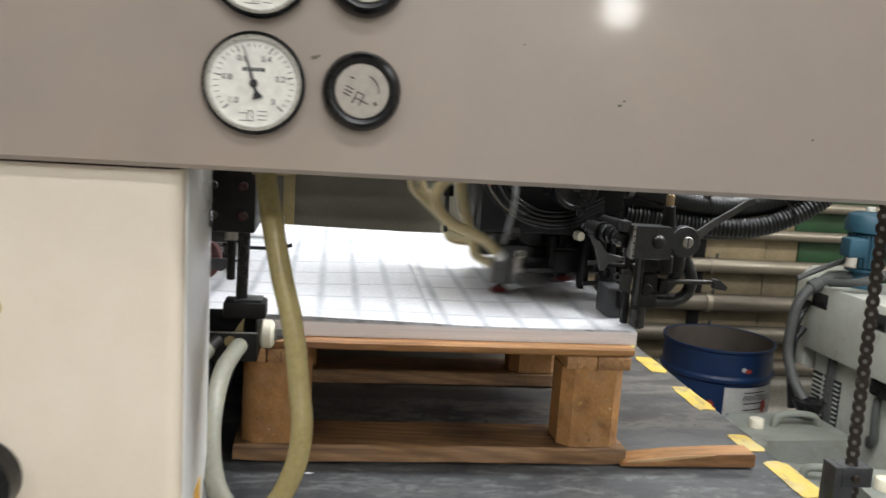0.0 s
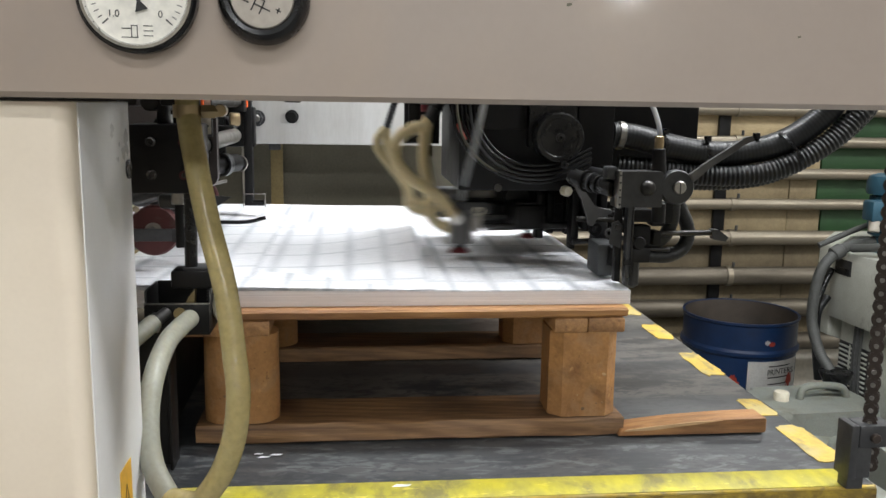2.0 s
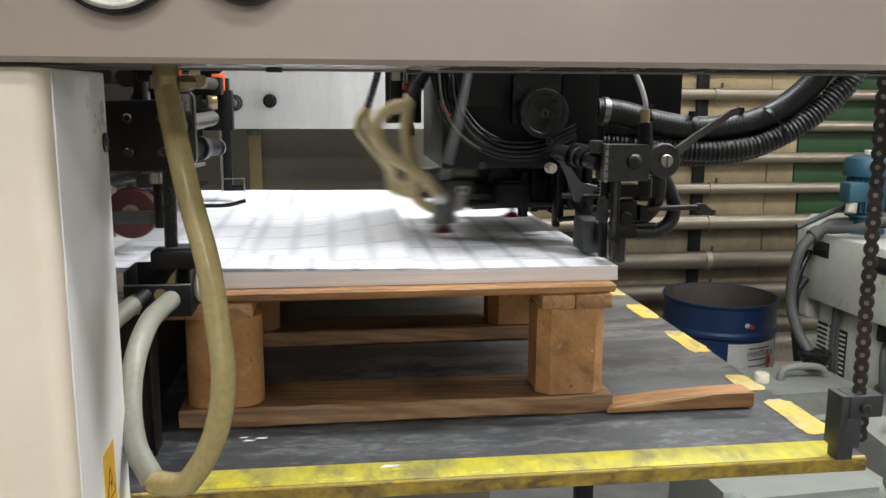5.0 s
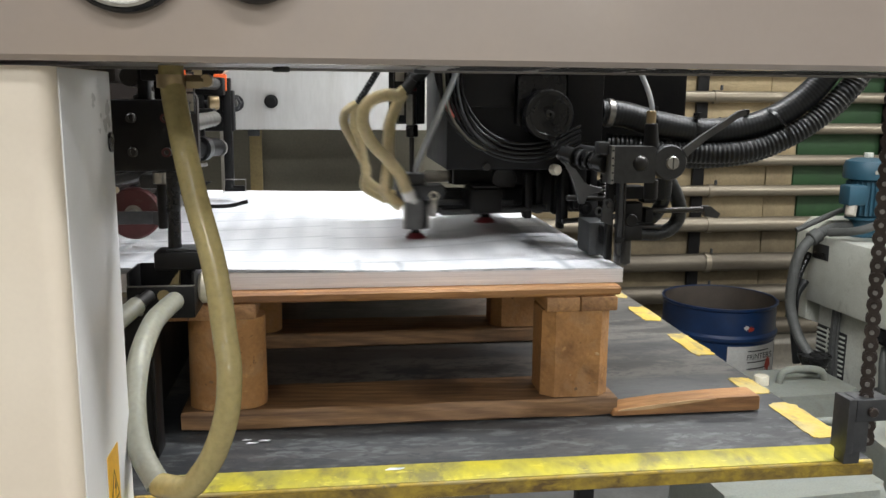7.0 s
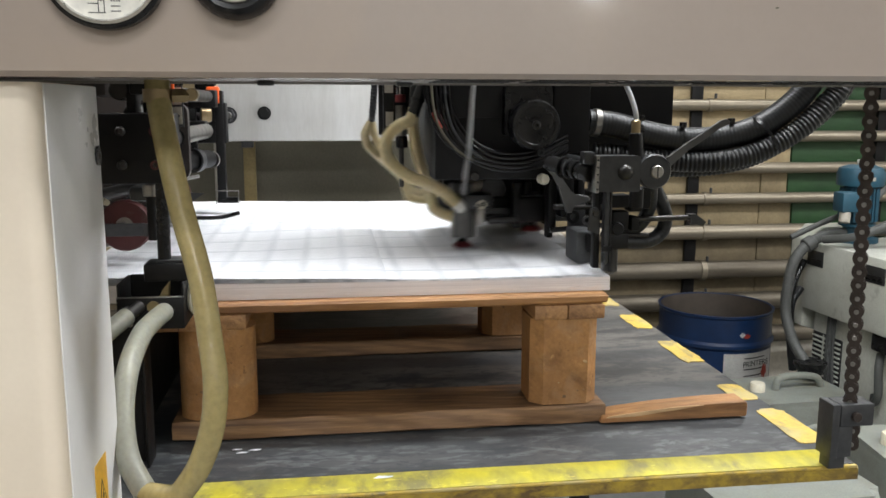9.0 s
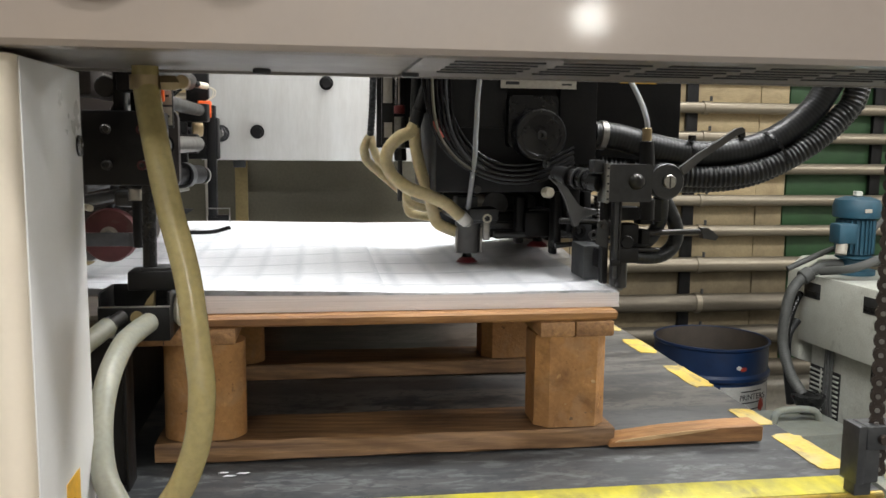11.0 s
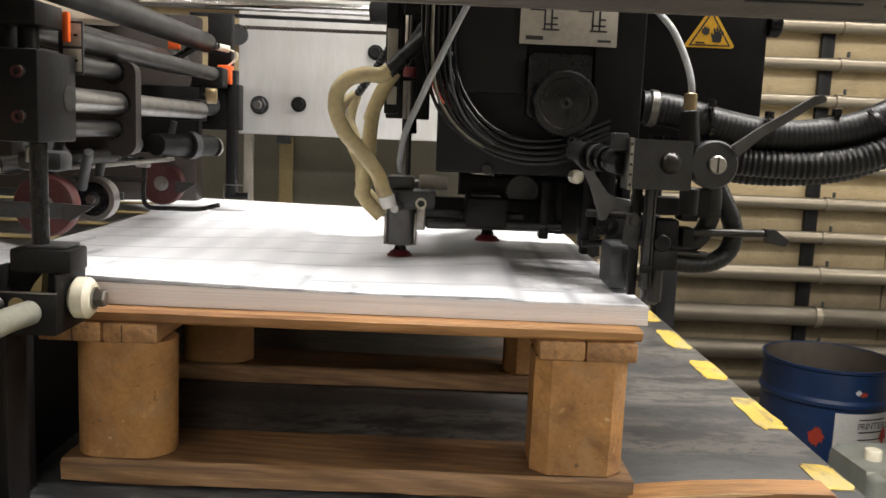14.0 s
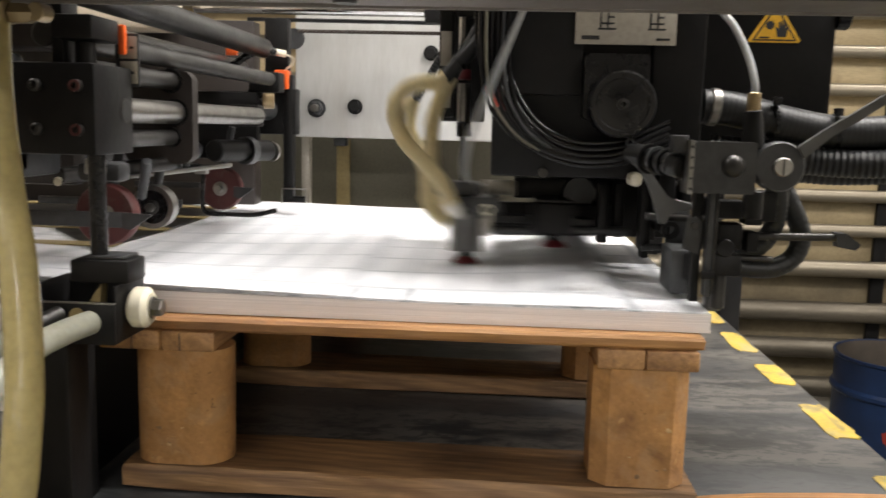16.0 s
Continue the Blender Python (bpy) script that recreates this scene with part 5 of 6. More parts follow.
# ---- suction head ----
def suction_unit():
    t = thing("suction_unit", (0.5, 0.8, 0.97), "black suction unit of the feeder with a round motor", "suction unit")
    part("housing", box(0.338, 0.580, 0.662, 0.93, 0.982, 1.55, 0.004), M_BLACK, t, "black housing")
    part("cover_plate", box(0.350, 0.439, 0.644, 0.6615, 1.077, 1.55, 0.0015), M_BLACK, t)
    part("side_box", box(0.518, 0.575, 0.645, 0.6615, 1.024, 1.55, 0.002), M_BLACK, t)
    mp = part("motor_plate", prism(rounded(0.441, 0.514, 1.05, 1.124, 0.006), "y", 0.637, 0.6615), M_BLACKGLOSS, t, "scuffed motor plate")
    mo = part("motor", lathe([(0, 0), (0.037, 0), (0.037, 0.028), (0.0345, 0.0315), (0.029, 0.0315), (0.0275, 0.03), (0.012, 0.03), (0.010, 0.0305), (0, 0.0305)], (0.4815, 0.6365, 1.067), (0, -1, 0), 48), M_BLACKGLOSS, t, "round black motor")
    part("motor_nut", lathe([(0.003, 0), (0.0065, 0), (0.0065, 0.004), (0.004, 0.0048), (0.003, 0.0048), (0.003, 0)], (0.4815, 0.6058, 1.067), (0, -1, 0), 18), M_SHAFT, mo)
    part("eyelet", ring((0.494, 0.625, 1.0255), (0, -1, 0), 0.003, 0.0052, 0.006, 16), M_IRON, t)
    lp = part("label_plate", box(0.429, 0.541, 0.6405, 0.6435, 1.134, 1.205, 0.0004), M_LABEL, t, "grey diagram plate")
    for x in (0.46, 0.515):
        for a in ((-0.004, -0.002, 1.152, 1.2), (0.004, 0.006, 1.152, 1.2), (-0.004, 0.012, 1.156, 1.158), (-0.006, 0.014, 1.150, 1.152), (-0.022, -0.004, 1.178, 1.180), (-0.02, -0.004, 1.172, 1.174), (0.006, 0.012, 1.163, 1.165)):
            part("diagram_line", box(x + a[0], x + a[1], 0.640, 0.6404, a[2], a[3], 0), M_IRON, lp, smooth=False)
    part("maker_bar", box(0.436, 0.456, 0.640, 0.6404, 1.139, 1.1435, 0), M_INK, lp, smooth=False)
    part("text_bar", box(0.519, 0.534, 0.640, 0.6404, 1.139, 1.1415, 0), M_INK, lp, smooth=False)
    part("mount_plate", box(0.5835, 0.772, 0.80, 0.82, 0.996, 1.55, 0.003), M_BLACK, t, "black mounting plate")
    part("round_cap", cyl((0.7725, 0.81, 1.19), (0.79, 0.81, 1.19), 0.017, seg=20), M_BLACKGLOSS, t)
    st = part("warning_triangle", prism([(0.664, 1.155), (0.726, 1.155), (0.728, 1.158), (0.697, 1.206), (0.693, 1.206), (0.662, 1.158)], "y", 0.7986, 0.7996), M_STICKER, t, "yellow warning triangle")
    part("triangle_border", prism([(0.667, 1.1572), (0.723, 1.1572), (0.695, 1.2025)], "y", 0.7983, 0.7986), M_INK, st, smooth=False)
    part("triangle_fill", prism([(0.6705, 1.159), (0.7195, 1.159), (0.695, 1.1985)], "y", 0.798, 0.7983), M_STICKER, st, smooth=False)
    palm = [(0.6985, 1.162), (0.7095, 1.162), (0.7105, 1.171), (0.7125, 1.1765), (0.7105, 1.177), (0.7085, 1.173), (0.708, 1.1805), (0.706, 1.1805), (0.7055, 1.1745), (0.7045, 1.1825), (0.7025, 1.1825), (0.7025, 1.1745), (0.7005, 1.181), (0.6988, 1.1805), (0.6998, 1.172), (0.6965, 1.1745), (0.6955, 1.173)]
    part("pictogram_palm", prism(palm, "y", 0.7977, 0.798), M_INK, st, smooth=False)
    gear = []
    for k in range(16):
        a, rad = radians(22.5 * k), 0.0062 if k % 2 else 0.0046
        gear.append((0.6885 + rad * math.cos(a), 1.1765 + rad * math.sin(a)))
    part("pictogram_gear", prism(gear, "y", 0.7977, 0.798), M_INK, st, smooth=False)
    part("text_bar", box(0.676, 0.688, 0.7977, 0.7981, 1.160, 1.1622, 0), M_INK, st, smooth=False)
    # cables slung under the housing
    for k, (dx, dz, r, m) in enumerate(((0, 0, 0.006, M_CABLE), (0.008, 0.006, 0.005, M_CABLE), (0.016, 0.013, 0.0045, M_CABLE), (0.004, -0.006, 0.004, M_CABLE), (-0.006, 0.004, 0.004, M_CABLE), (0.02, 0.02, 0.0035, M_CABLE), (0.012, -0.003, 0.003, M_CABLE))):
        part("cable", tube([(0.322 + dx, 0.655, 1.22), (0.325 + dx, 0.65, 1.14), (0.333 + dx, 0.645, 1.095 + dz), (0.352 + dx * 0.8, 0.64, 1.055 + dz), (0.385 + dx * 0.5, 0.637, 1.022 + dz), (0.434, 0.634, 1.005 + dz), (0.487, 0.634, 1.008 + dz), (0.54, 0.645, 1.03 + dz)], r * 0.8, 10, 8), m, t, "slung cable")
    for k in range(6):
        d = 0.0065 * k
        part("loose_strand", tube([(0.322 + d, 0.64, 1.19), (0.323 + d, 0.634, 1.12), (0.330 + d, 0.632, 1.075), (0.347 + d, 0.631, 1.045 - 0.1 * d), (0.372 + d, 0.633, 1.022), (0.40 + d, 0.636, 1.01)], 0.0021, 8, 6), (M_CABLE, M_OLIVE, M_CABLE, M_CABLE, M_IRON, M_CABLE)[k], t, "loose thin cable strand")
    part("red_cable", tube([(0.338, 0.638, 1.088), (0.344, 0.636, 1.074), (0.354, 0.634, 1.058)], 0.0035, 8, 6), M_RED, t)
    part("red_cable", tube([(0.332, 0.636, 1.085), (0.337, 0.634, 1.074), (0.345, 0.632, 1.062)], 0.0028, 8, 6), M_REDMARK, t)
    # mechanism below the housing
    # black boxes added to keep the gap behind the mechanism dark
    part("rear_gearbox", box(0.42, 0.60, 0.88, 0.99, 0.905, 0.9815, 0.004), M_BLACK, t)
    part("rear_gearbox", box(0.49, 0.60, 0.80, 0.875, 0.897, 0.973, 0.004), M_BLACK, t)
    part("pin", lathe([(0, 0), (0.0085, 0), (0.0085, 0.014), (0.0065, 0.017), (0, 0.017)], (0.505, 0.662, 0.983), (0.15, -1, 0), 8), M_NYLON, t, "pale round pin")
    for x, y, z0, z1, w, d, m in ((0.520, 0.66, 0.90, 0.985, 0.012, 0.03, M_BLACK), (0.540, 0.65, 0.925, 0.995, 0.02, 0.03, M_BLACK), (0.553, 0.63, 0.908, 0.955, 0.022, 0.025, M_IRON), (0.566, 0.665, 0.89, 0.985, 0.012, 0.03, M_BLACK), (0.585, 0.66, 0.905, 0.965, 0.014, 0.04, M_BLACK), (0.528, 0.70, 0.885, 0.94, 0.01, 0.02, M_BLACK), (0.598, 0.64, 0.92, 0.982, 0.012, 0.02, M_BLACK)):
        part("hanger", box(x - w / 2, x + w / 2, y - d / 2, y + d / 2, z0, z1, 0.0025), m, t)
    part("ring_nut", ring((0.5635, 0.612, 0.924), (0, -1, 0), 0.0038, 0.0068, 0.006, 18), M_LEVER, t, "worn steel ring nut")
    part("ring_nut", ring((0.541, 0.612, 0.93), (0, -1, 0), 0.005, 0.010, 0.006, 20), M_BLACK, t)
    part("tie_rod", cyl((0.515, 0.62, 0.944), (0.60, 0.62, 0.942), 0.0045, seg=12), M_SHAFT, t)
    part("tie_rod", cyl((0.515, 0.64, 0.905), (0.60, 0.64, 0.912), 0.004, seg=12), M_IRON, t)
    part("spring", tube([(0.572, 0.622, 0.93), (0.572, 0.622, 0.955), (0.572, 0.622, 0.98)], 0.006, 10, 4, ribs=0.002, pitch=0.005), M_SHAFT, t)
    part("pin", cyl((0.40, 0.68, 0.987), (0.40, 0.656, 0.987), 0.006, seg=16), M_SHAFT, t)
    for x, w, z0, z1, y in ((0.478, 0.012, 0.90, 0.973, 0.72), (0.50, 0.012, 0.905, 0.973, 0.74), (0.54, 0.02, 0.9, 0.973, 0.76), (0.565, 0.02, 0.91, 0.973, 0.73), (0.44, 0.03, 0.945, 0.973, 0.84), (0.38, 0.02, 0.94, 0.973, 0.88), (0.56, 0.03, 0.93, 0.973, 0.85)):
        part("hanger", box(x - w / 2, x + w / 2, y - 0.012, y + 0.012, z0, z1, 0.002), M_BLACK, t)
    part("cross_bar", box(0.37, 0.585, 0.80, 0.82, 0.945, 0.973, 0.003), M_BLACK, t)
    part("cam_disc", cyl((0.455, 0.79, 0.955), (0.455, 0.80, 0.955), 0.022, seg=28), M_IRON, t)
    part("link_rod", cyl((0.53, 0.66, 1.015), (0.575, 0.60, 1.008), 0.009, seg=18), M_IRON, t)
    air = thing("air_cylinder", (0.3, 0.8, 1.1), "small steel air cylinder with red fittings", "air cylinder")
    part("upper_tube", cyl((0.297, 0.80, 1.30), (0.297, 0.80, 1.10), 0.0075, seg=18), M_CHROME, air)
    part("holder", box(0.288, 0.3335, 0.79, 0.81, 1.18, 1.20, 0.002), M_BLACK, air)
    part("red_ring", cyl((0.298, 0.80, 1.113), (0.298, 0.80, 1.10), 0.009, seg=18), M_REDSUCK, air)
    part("barrel", cyl((0.298, 0.80, 1.095), (0.298, 0.80, 1.045), 0.0085, seg=18), M_STEEL, air)
    part("nose", cyl((0.299, 0.80, 1.045), (0.30, 0.80, 1.025), 0.010, seg=18), M_BLACKGLOSS, air)
    part("rod", cyl((0.299, 0.80, 1.025), (0.299, 0.80, 0.96), 0.004, seg=12), M_SHAFT, air)


def big_hoses():
    t = thing("air_hose", (0.58, 0.66, 1.07), "fat black ribbed air hose with a steel clip", "hose", "air hoses of the suction head")
    a = [(0.585, 0.69, 1.0695), (0.625, 0.69, 1.066), (0.68, 0.688, 1.052), (0.74, 0.685, 1.042), (0.80, 0.68, 1.044), (0.86, 0.675, 1.06), (0.91, 0.67, 1.092), (0.945, 0.665, 1.135), (0.965, 0.66, 1.20), (0.97, 0.655, 1.35)]
    part("hose", tube(a, 0.0205, 20, 10, ribs=0.0004, pitch=0.006), M_RUBBER, t)
    part("hose_clip", cyl((0.5915, 0.69, 1.0695), (0.605, 0.69, 1.068), 0.0222, seg=28), M_STEEL, t, "steel hose clip")
    for p in ((0.665, 0.664, 1.075), (0.735, 0.662, 1.064), (0.815, 0.658, 1.07)):
        tie = part("cable_tie", ring((p[0], 0.686, p[2] - 0.022), (1, 0, 0.05), 0.0205, 0.0218, 0.005, 24), M_BLACKGLOSS, t)
        part("tie_head", box(p[0] - 0.004, p[0] + 0.005, 0.665, 0.675, p[2] - 0.003, p[2] + 0.006, 0.001), M_BLACKGLOSS, tie)
    t2 = thing("air_hose", (0.7, 0.66, 1.0), "fat black ribbed air hose with a steel clip", "hose", "air hoses of the suction head")
    b = [(0.60, 0.70, 1.02), (0.66, 0.69, 1.015), (0.72, 0.68, 1.008), (0.79, 0.665, 1.008), (0.85, 0.66, 1.02), (0.91, 0.655, 1.05), (0.96, 0.652, 1.095), (0.99, 0.65, 1.15), (1.0, 0.65, 1.35)]
    part("hose", tube(b, 0.0175, 20, 10, ribs=0.0018, pitch=0.007), M_RUBBER, t2)
    part("cable_tie", ring((0.868, 0.668, 1.046), (0.75, -0.05, 0.5), 0.033, 0.0345, 0.005, 28), M_BLACKGLOSS, t2)
    t3 = thing("air_hose", (0.8, 0.69, 1.0), "fat black ribbed air hose with a steel clip", "hose", "air hoses of the suction head")
    part("hose", tube([(0.66, 0.73, 1.0), (0.76, 0.72, 0.993), (0.85, 0.70, 1.005), (0.93, 0.69, 1.045), (0.995, 0.685, 1.10), (1.02, 0.68, 1.16), (1.03, 0.68, 1.35)], 0.015, 16, 10, ribs=0.0015, pitch=0.0075), M_RUBBER, t3)


def rear_stop():
    t = thing("rear_stop", (0.56, 0.46, 0.88), "grey iron clamp with lever, rod and rear pile stop", "machine clamp")
    b = part("clamp_block", prism(rounded(0.525, 0.581, 0.984, 1.031, 0.003), "y", 0.438, 0.47), M_IRON, t, "grey clamp block")
    part("cap", lathe([(0, 0.009), (0.005, 0.008), (0.0095, 0.004), (0.0105, 0), (0, 0)], (0.5605, 0.4378, 1.0095), (0, -1, 0), 24), M_SHAFT, b)
    part("block_edge", box(0.5205, 0.5248, 0.436, 0.47, 0.983, 1.032, 0.0008), M_STEEL, b)
    for k in range(5):
        part("rivet", cyl((0.5225, 0.436, 0.988 + 0.0095 * k), (0.5225, 0.4345, 0.988 + 0.0095 * k), 0.0014, seg=8), M_INK, b)
    d = part("clamp_disc", lathe([(0, 0), (0.0225, 0), (0.0232, 0.002), (0.0232, 0.012), (0.0215, 0.0145), (0, 0.0145)], (0.6045, 0.462, 1.0095), (0, -1, 0), 40), M_IRON, t, "round clamp disc")
    sc = part("slot_screw", lathe([(0, 0), (0.0088, 0), (0.0088, 0.003), (0.0075, 0.0045), (0, 0.0045)], (0.6065, 0.4474, 1.0095), (0, -1, 0), 24), M_STEEL, d, "bright slotted screw")
    part("slot", box(0.6057, 0.6073, 0.4424, 0.4432, 1.002, 1.017, 0), M_INK, sc, smooth=False)
    part("lever", prism([(0.616, 1.028), (0.622, 1.018), (0.645, 1.0385), (0.667, 1.0525), (0.688, 1.0675), (0.699, 1.072), (0.7, 1.0755), (0.696, 1.0785), (0.688, 1.0765), (0.664, 1.0605), (0.64, 1.0455)], "y", 0.436, 0.4425), M_LEVER, t, "tapered grey lever")
    part("neck", cyl((0.583, 0.462, 1.025), (0.581, 0.462, 1.06), 0.0105, 0.0085, seg=20), M_BLACK, t)
    part("lower_stem", cyl((0.592, 0.48, 0.985), (0.592, 0.48, 0.958), 0.0095, seg=18), M_BLACK, t)
    part("rail", box(0.5575, 0.564, 0.505, 0.52, 0.876, 0.99, 0.0008), M_IRON, t, "vertical flat rail")
    part("rail", box(0.5475, 0.556, 0.522, 0.536, 0.867, 0.99, 0.0008), M_BLACK, t)
    part("rail_lip", box(0.5642, 0.5665, 0.503, 0.521, 0.88, 0.984, 0.0004), M_SHAFT, t, "worn bright rail edge")
    part("rail_head", box(0.545, 0.566, 0.471, 0.525, 0.984, 0.996, 0.002), M_BLACK, t)
    part("stop_block", box(0.535, 0.5655, 0.565, 0.625, 0.8655, 0.9145, 0.0045), M_STOP, t, "dark rubber-faced stop block")
    part("stop_arm", box(0.549, 0.555, 0.5365, 0.5645, 0.885, 0.912, 0.002), M_BLACK, t)
    part("clip_plate", prism([(0.537, 0.922), (0.553, 0.916), (0.556, 0.948), (0.549, 0.955), (0.54, 0.952)], "y", 0.519, 0.5218), M_IRON, t, "grey clip plate")
    part("clip_screw", cyl((0.5475, 0.5188, 0.946), (0.5475, 0.515, 0.946), 0.0042, seg=14), M_SHAFT, t)
    part("rail_clip", box(0.5535, 0.5665, 0.5015, 0.5045, 0.894, 0.902, 0.0008), M_BLACK, t)
    part("knurled_pin", cyl((0.575, 0.50, 0.926), (0.575, 0.52, 0.926), 0.009, seg=14), M_BLACK, t)
    part("spool", lathe([(0.004, 0), (0.012, 0), (0.012, 0.003), (0.006, 0.004), (0.006, 0.010), (0.012, 0.011), (0.012, 0.014), (0.004, 0.014), (0.004, 0)], (0.567, 0.53, 0.905), (1, 0, 0), 22), M_SHAFT, t, "small steel spool")
    part("foot_pad", box(0.566, 0.583, 0.53, 0.546, 0.8555, 0.886, 0.003), M_LEVER, t, "grey guide foot")
    part("cross_stud", cyl((0.484, 0.535, 1.016), (0.521, 0.458, 1.006), 0.0112, seg=24), M_BLACKGLOSS, t)
    for k, d in enumerate((0.0, 0.006, 0.012)):
        part("stud_ring", ring((0.496 + d, 0.508 - 2 * d, 1.012 - 0.2 * d), (0.45, -0.89, -0.1), 0.0113, 0.015 - 0.001 * k, 0.003, 28), M_IRON if k == 1 else M_BLACK, t)
    part("rocker", prism([(0.486, 1.008), (0.491, 1.0145), (0.506, 1.008), (0.515, 0.99), (0.528, 0.970), (0.536, 0.9655), (0.556, 0.964), (0.557, 0.957), (0.534, 0.953), (0.53, 0.94), (0.522, 0.94), (0.519, 0.957), (0.511, 0.976), (0.502, 0.996)], "y", 0.575, 0.584, 0.0015), M_LEVER, t, "worn grey rocker arm")
    part("clamp_lug", box(0.508, 0.522, 0.448, 0.47, 1.02, 1.036, 0.002), M_IRON, t)
    part("spindle", cyl((0.56, 0.52, 0.936), (0.69, 0.52, 0.938), 0.004, seg=12), M_SHAFT, t)
    part("spindle_grip", prism([(0.685, 0.943), (0.695, 0.943), (0.71, 0.932), (0.706, 0.926), (0.688, 0.929)], "y", 0.514, 0.527), M_IRON, t)
    part("spindle", cyl((0.56, 0.53, 0.915), (0.63, 0.53, 0.912), 0.0035, seg=12), M_SHAFT, t)
    part("spindle", cyl((0.56, 0.53, 0.955), (0.605, 0.53, 0.956), 0.003, seg=12), M_SHAFT, t)
    for x, z, w, h in ((0.580, 0.937, 0.024, 0.026), (0.580, 0.908, 0.026, 0.022), (0.602, 0.958, 0.018, 0.018), (0.580, 0.964, 0.026, 0.018), (0.602, 0.932, 0.012, 0.02), (0.612, 0.968, 0.022, 0.03)):
        part("adjuster", box(x - w / 2, x + w / 2, 0.505, 0.53, z - h / 2, z + h / 2, 0.002), M_BLACK, t)
    part("small_hose", tube([(0.622, 0.51, 0.995), (0.628, 0.52, 0.97), (0.629, 0.53, 0.948), (0.62, 0.535, 0.928), (0.602, 0.54, 0.917), (0.575, 0.545, 0.915)], 0.0102, 14, 8, ribs=0.0004, pitch=0.006), M_RUBBER, t, "black curved hose")
    part("small_hose", tube([(0.630, 0.54, 0.998), (0.645, 0.54, 0.972), (0.656, 0.54, 0.95), (0.66, 0.54, 0.932), (0.654, 0.54, 0.914), (0.638, 0.54, 0.903), (0.615, 0.54, 0.901), (0.578, 0.545, 0.904)], 0.0104, 14, 8, ribs=0.0004, pitch=0.006), M_RUBBER, t, "black curved hose")
    part("guide_foot", cyl((0.575, 0.52, 0.905), (0.575, 0.52, 0.862), 0.0075, seg=14), M_SHAFT, t)
    a = thing("air_line", (0.58, 0.47, 1.06), "thin clear air line with a brass ferrule", "air line")
    part("line", tube([(0.581, 0.462, 1.068), (0.5815, 0.465, 1.085), (0.578, 0.48, 1.11), (0.568, 0.50, 1.14), (0.552, 0.53, 1.17), (0.535, 0.56, 1.22), (0.53, 0.58, 1.35)], 0.0034, 12, 8), M_LINE, a)
    part("ferrule", cyl((0.581, 0.462, 1.058), (0.5812, 0.463, 1.076), 0.0062, seg=18), M_BRASS, a, "brass ferrule")


def rear_post():
    t = thing("rear_guide_post", (0.88, 1.62, FLOOR), "dark guide post behind the platform corner", "post")
    part("post", box(0.858, 0.905, 1.60, 1.65, FLOOR, 0.80, 0.004), M_BLACK, t)
    part("post_cap", box(0.852, 0.911, 1.595, 1.655, 0.8005, 0.82, 0.003), M_IRON, t)


rear_post()
suction_unit()
big_hoses()
rear_stop()


# ---- moving suckers and their hoses ----
def sucker(t, x, y, z):
    part("suction_cup", lathe([(0, 0.012), (0.006, 0.012), (0.007, 0.008), (0.012, 0.006), (0.0165, 0.0), (0.0165, 0.0015), (0, 0.002)], (x, y, z), (0, 0, 1), 28), M_REDSUCK, t, "red rubber suction cup")
    part("cup_stem", lathe([(0.0, 0.008), (0.0085, 0.0085), (0.0065, 0.014), (0.0065, 0.03), (0, 0.03)], (x, y, z), (0, 0, 1), 20), M_BLACKGLOSS, t)


